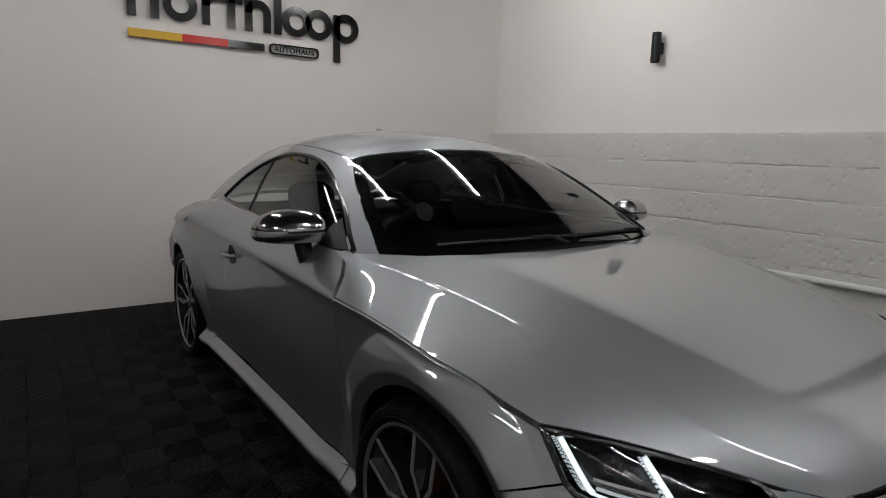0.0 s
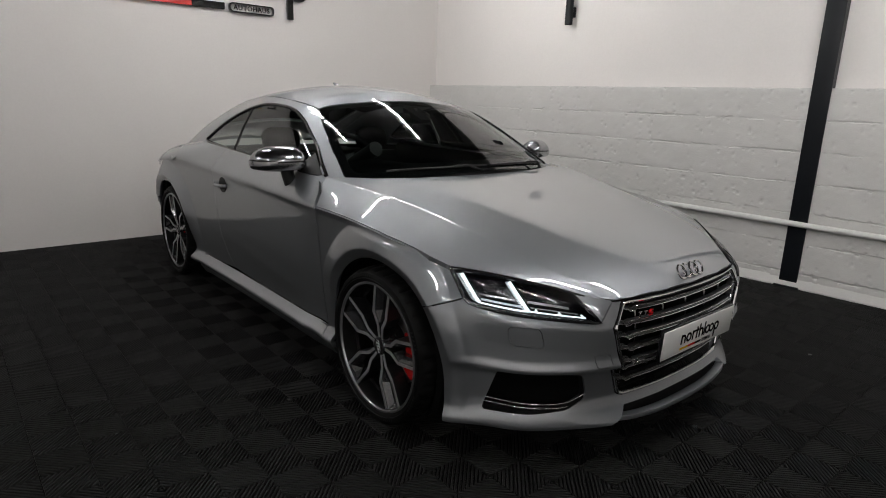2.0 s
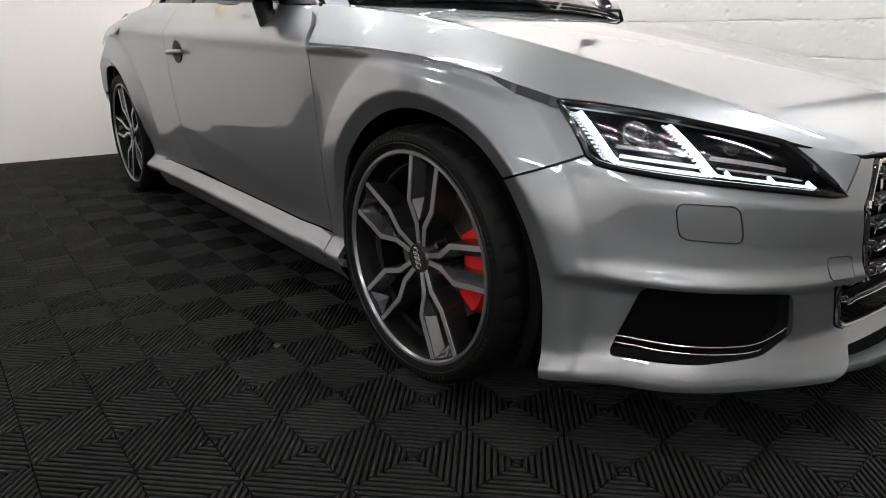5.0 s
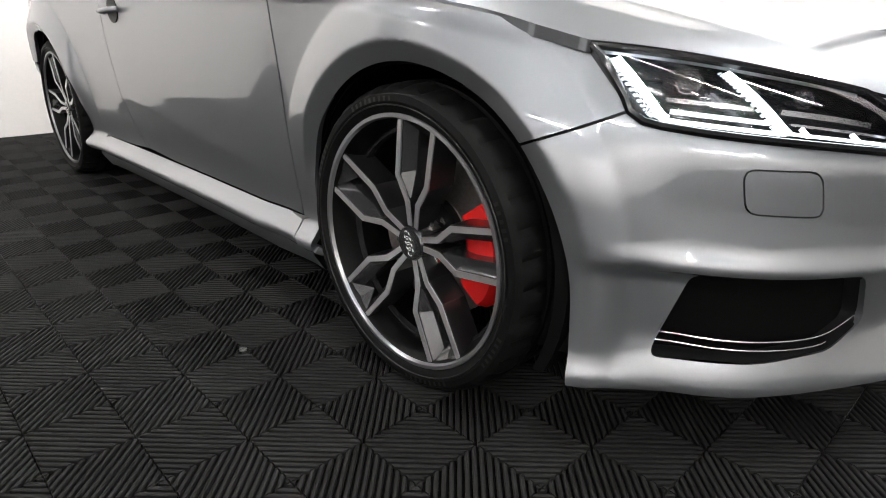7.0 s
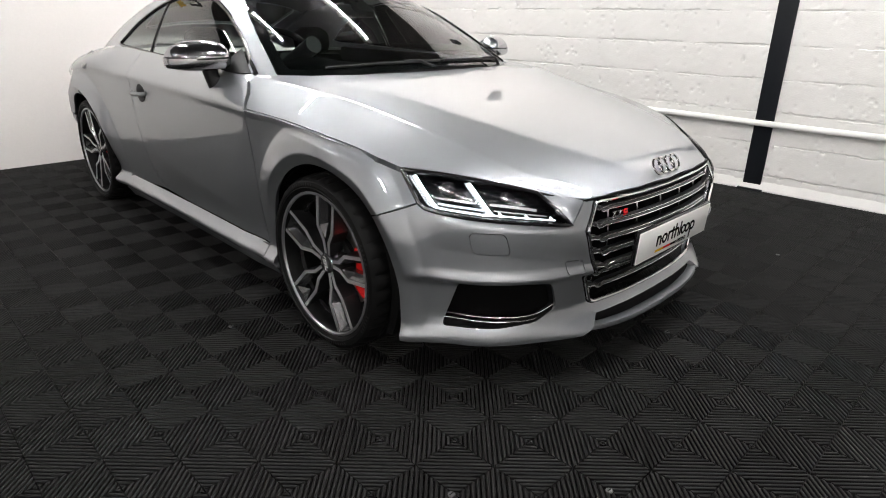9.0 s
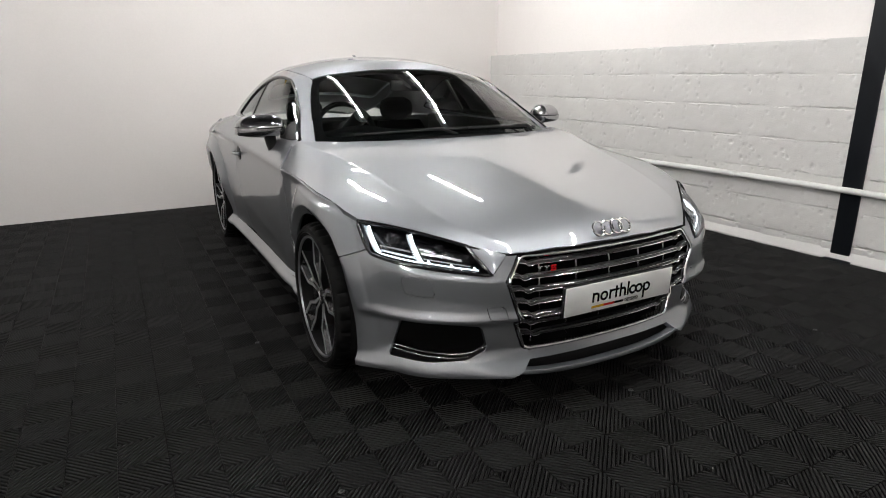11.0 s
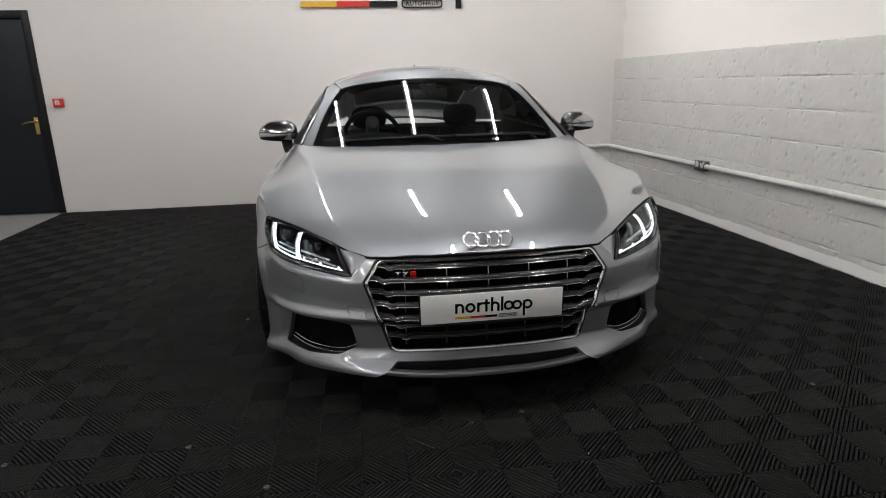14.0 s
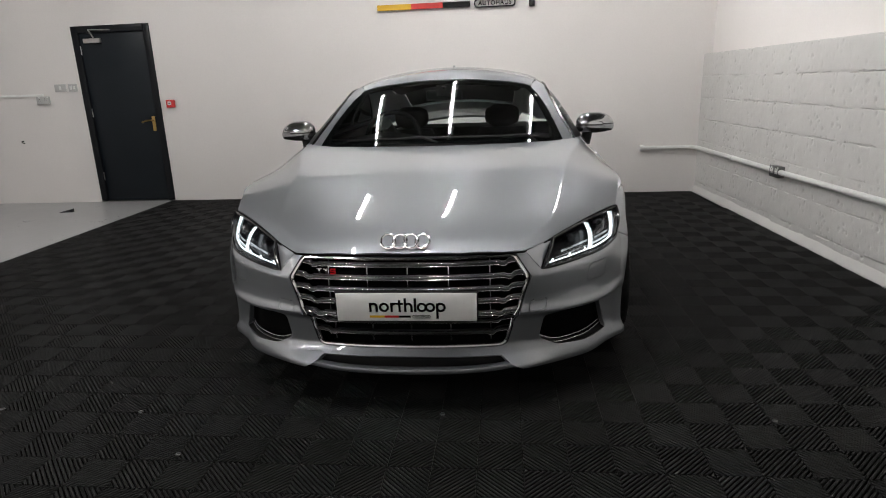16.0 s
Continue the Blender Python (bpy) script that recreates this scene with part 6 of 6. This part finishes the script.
# ---- blocks of the side wall ----
def block_mesh(seed, w, h):
    """A rough painted block: soft swellings, pits, and joints that are filled here and cracked open there."""
    rnd = random.Random(seed)
    off = Vector((rnd.uniform(0, 90), rnd.uniform(0, 90), rnd.uniform(0, 90)))
    n = 48
    zs = [0, 0.003, 0.006, 0.010, 0.015, 0.022, 0.032] + [0.045 + (h - 0.09) * k / 11 for k in range(12)]
    zs += [h - q for q in (0.032, 0.022, 0.015, 0.010, 0.006, 0.003, 0)]
    m = len(zs) - 1
    N = lambda a, b, c: noise.noise(Vector((a, b, c)) + off)
    verts, faces = [], []
    for i in range(n + 1):
        for j in range(m + 1):
            y, z = w * i / n, zs[j]
            ey, ez = min(y, w - y), min(z, h - z)
            side = 3.0 if z < h / 2 else 60.0
            q = N(y * 4, z * 5, seed) * 0.0040 + N(y * 17, z * 21, seed + 5) * 0.0012 + N(y * 48, z * 55, seed + 9) * 0.0006
            pit = max(0.0, N(y * 38, z * 42, seed + 20) - 0.46) * 0.040
            crack = max(0.0, min(1.0, 2.6 * N(y * 5.5, seed * 2.3, side) + 0.12)) * (0.65 + 0.6 * N(y * 60, side, seed))
            wide = 0.0065 + 0.006 * N(y * 30, seed, side + 7)
            soft = 0.0022 * max(0.0, 1 - ez / 0.03) * (0.6 + N(y * 8, side, seed + 2))
            upright = max(0.0, min(1.0, 2.0 * N(z * 9, seed * 1.3, 9.0) - 0.35))
            x = -q + pit + soft + 0.026 * crack * max(0.0, 1 - ez / max(wide, 0.002)) + 0.010 * upright * max(0.0, 1 - ey / 0.006)
            verts.append((x, y, z))
    for i in range(n):
        for j in range(m):
            a = i * (m + 1) + j
            faces.append((a, a + 1, a + m + 2, a + m + 1))
    me = bpy.data.meshes.new("block")
    me.from_pydata(verts, [], faces)
    for p in me.polygons:
        p.use_smooth = True
    me.materials.append(M_BLOCK)
    return me


BW, BH = 0.447, 0.2225
meshes = [block_mesh(k, BW - 0.001, BH - 0.001) for k in range(14)]
rb = random.Random(5)
z, row = 1.444 - BH, 0
while z > -0.15:
    y = Y_FRONT - 0.3 + (0.0, 0.22)[row % 2]
    while y < 3.95:
        ob = new("block", meshes[rb.randrange(14)])
        ob.parent = WALL_BASE
        ob.location = (rb.uniform(0.0, 0.002), y, z + 0.0005)
        y += BW
    z -= BH
    row += 1

# ---- floor tiles ----
T = 0.306
def tile_geometry():
    """Four quarters of slanting bars, each quarter turned against the next."""
    verts, faces = [], []
    q, pitch, half, flat = T / 2, 0.0137, 0.0041, 0.0023
    top, low = 0.0, -0.009

    def clip(poly):
        for ax, lim, s in ((0, 0.0015, 1), (0, q - 0.0015, -1), (1, 0.0015, 1), (1, q - 0.0015, -1)):
            out = []
            for k in range(len(poly)):
                a, b = poly[k - 1], poly[k]
                ina, inb = s * (a[ax] - lim) >= 0, s * (b[ax] - lim) >= 0
                if ina != inb:
                    t = (lim - a[ax]) / (b[ax] - a[ax])
                    out.append((a[0] + t * (b[0] - a[0]), a[1] + t * (b[1] - a[1])))
                if inb:
                    out.append(b)
            poly = out
            if len(poly) < 3:
                return []
        return poly

    for sx, sy in ((1, 1), (-1, 1), (-1, -1), (1, -1)):
        n = int(2 * q / (pitch * math.sqrt(2))) + 1
        for i in range(n):
            c = (i + 0.5) * pitch * math.sqrt(2)
            w = half * math.sqrt(2)
            poly = clip([(c - w, 0 - 0.0), (c + w, 0 - 0.0), (-0.0, c + w), (-0.0, c - w)])
            if not poly:
                continue
            f0 = flat * math.sqrt(2)
            crown = clip([(c - f0, 0), (c + f0, 0), (0, c + f0), (0, c - f0)])
            base = len(verts)
            m = len(poly)
            if len(crown) == m == 4:
                for x, y in crown:
                    verts.append((sx * x, sy * y, top))
                r4 = list(range(base, base + 4))
                faces.append(r4 if sx * sy > 0 else r4[::-1])
                for k in range(4):
                    a, b = base + k, base + (k + 1) % 4
                    f = (a, a + 4, b + 4, b)
                    faces.append(f if sx * sy > 0 else f[::-1])
                base += 4
                for x, y in poly:
                    verts.append((sx * x, sy * y, top - 0.0019))
            else:
                for x, y in poly:
                    verts.append((sx * x, sy * y, top - 0.0008))
            for x, y in poly:
                verts.append((sx * x, sy * y, low))
            if not len(crown) == m == 4:
                ring_top = list(range(base, base + m))
                faces.append(ring_top if sx * sy > 0 else ring_top[::-1])
            for k in range(m):
                a, b = base + k, base + (k + 1) % m
                f = (a, a + m, b + m, b)
                faces.append(f if sx * sy > 0 else f[::-1])
    return verts, faces


tv, tf = tile_geometry()
TILE = bpy.data.meshes.new("tile")
TILE.from_pydata(tv, [], tf)
TILE.materials.append(M_TILE)
mat_floor = thing("tile_floor", pose(0, 0, 0), "black interlocking plastic tiles with slanting ribs", "floor", kind="structure")
# added sheet whose near-black colour gives the gaps between ribs their shade
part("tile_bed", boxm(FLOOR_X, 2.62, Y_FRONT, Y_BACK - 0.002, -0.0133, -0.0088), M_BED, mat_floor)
rest_v, rest_f = [], []
ox, oy = -1.421, 0.361
k0 = math.floor((FLOOR_X + T / 2 - ox) / T)
near = 0
for i in range(k0, 14):
    for j in range(-23, 13):
        x, y = ox + i * T, oy + j * T
        if y + T / 2 > Y_BACK + 0.14 or x > 2.68 - 0.043 * y or y < Y_FRONT:
            continue
        if -2.6 < x < 2.2 and -2.6 < y < 1.5 and not (abs(x) < 0.75 and -0.3 < y < 2.8) and near < 300:
            ob = new("tile", TILE)
            ob.parent = mat_floor
            ob.location = (x, y, 0)
            ob.rotation_euler = (0, 0, 0)
            near += 1
        elif y > -4.5:
            base = len(rest_v)
            rest_v += [(max(x + a, FLOOR_X), y + b, c) for a, b, c in tv]
            rest_f += [tuple(base + k for k in f) for f in tf]
me = bpy.data.meshes.new("tile_field")
me.from_pydata(rest_v, [], rest_f)
me.materials.append(M_TILE)
ob = new("tile_field", me)
ob.parent = mat_floor
ob["kind"] = "stuff"

# screws and marks on the tiles
for x, y in ((-1.12, 0.371), (-1.12, -0.855), (-0.81, -1.13), (0.1125, -0.83), (1.348, -0.834), (-1.73, -0.855), (-2.34, -0.24), (0.73, -1.75)):
    b = bmesh.new()
    cyl(b, (0, 0, -0.002), (0, 0, 0.0015), 0.011, 0.009, n=14)
    sc = thing("floor_screw", pose(x, y, 0), "small worn steel screw head holding a black floor tile", "screw", "floor screws")
    part("screw_head", b, M_DARKPLATE, sc)
    part("screw_slot", boxm(-0.007, 0.007, -0.001, 0.001, 0.0016, 0.0019), M_BLACKGLOSS, sc)
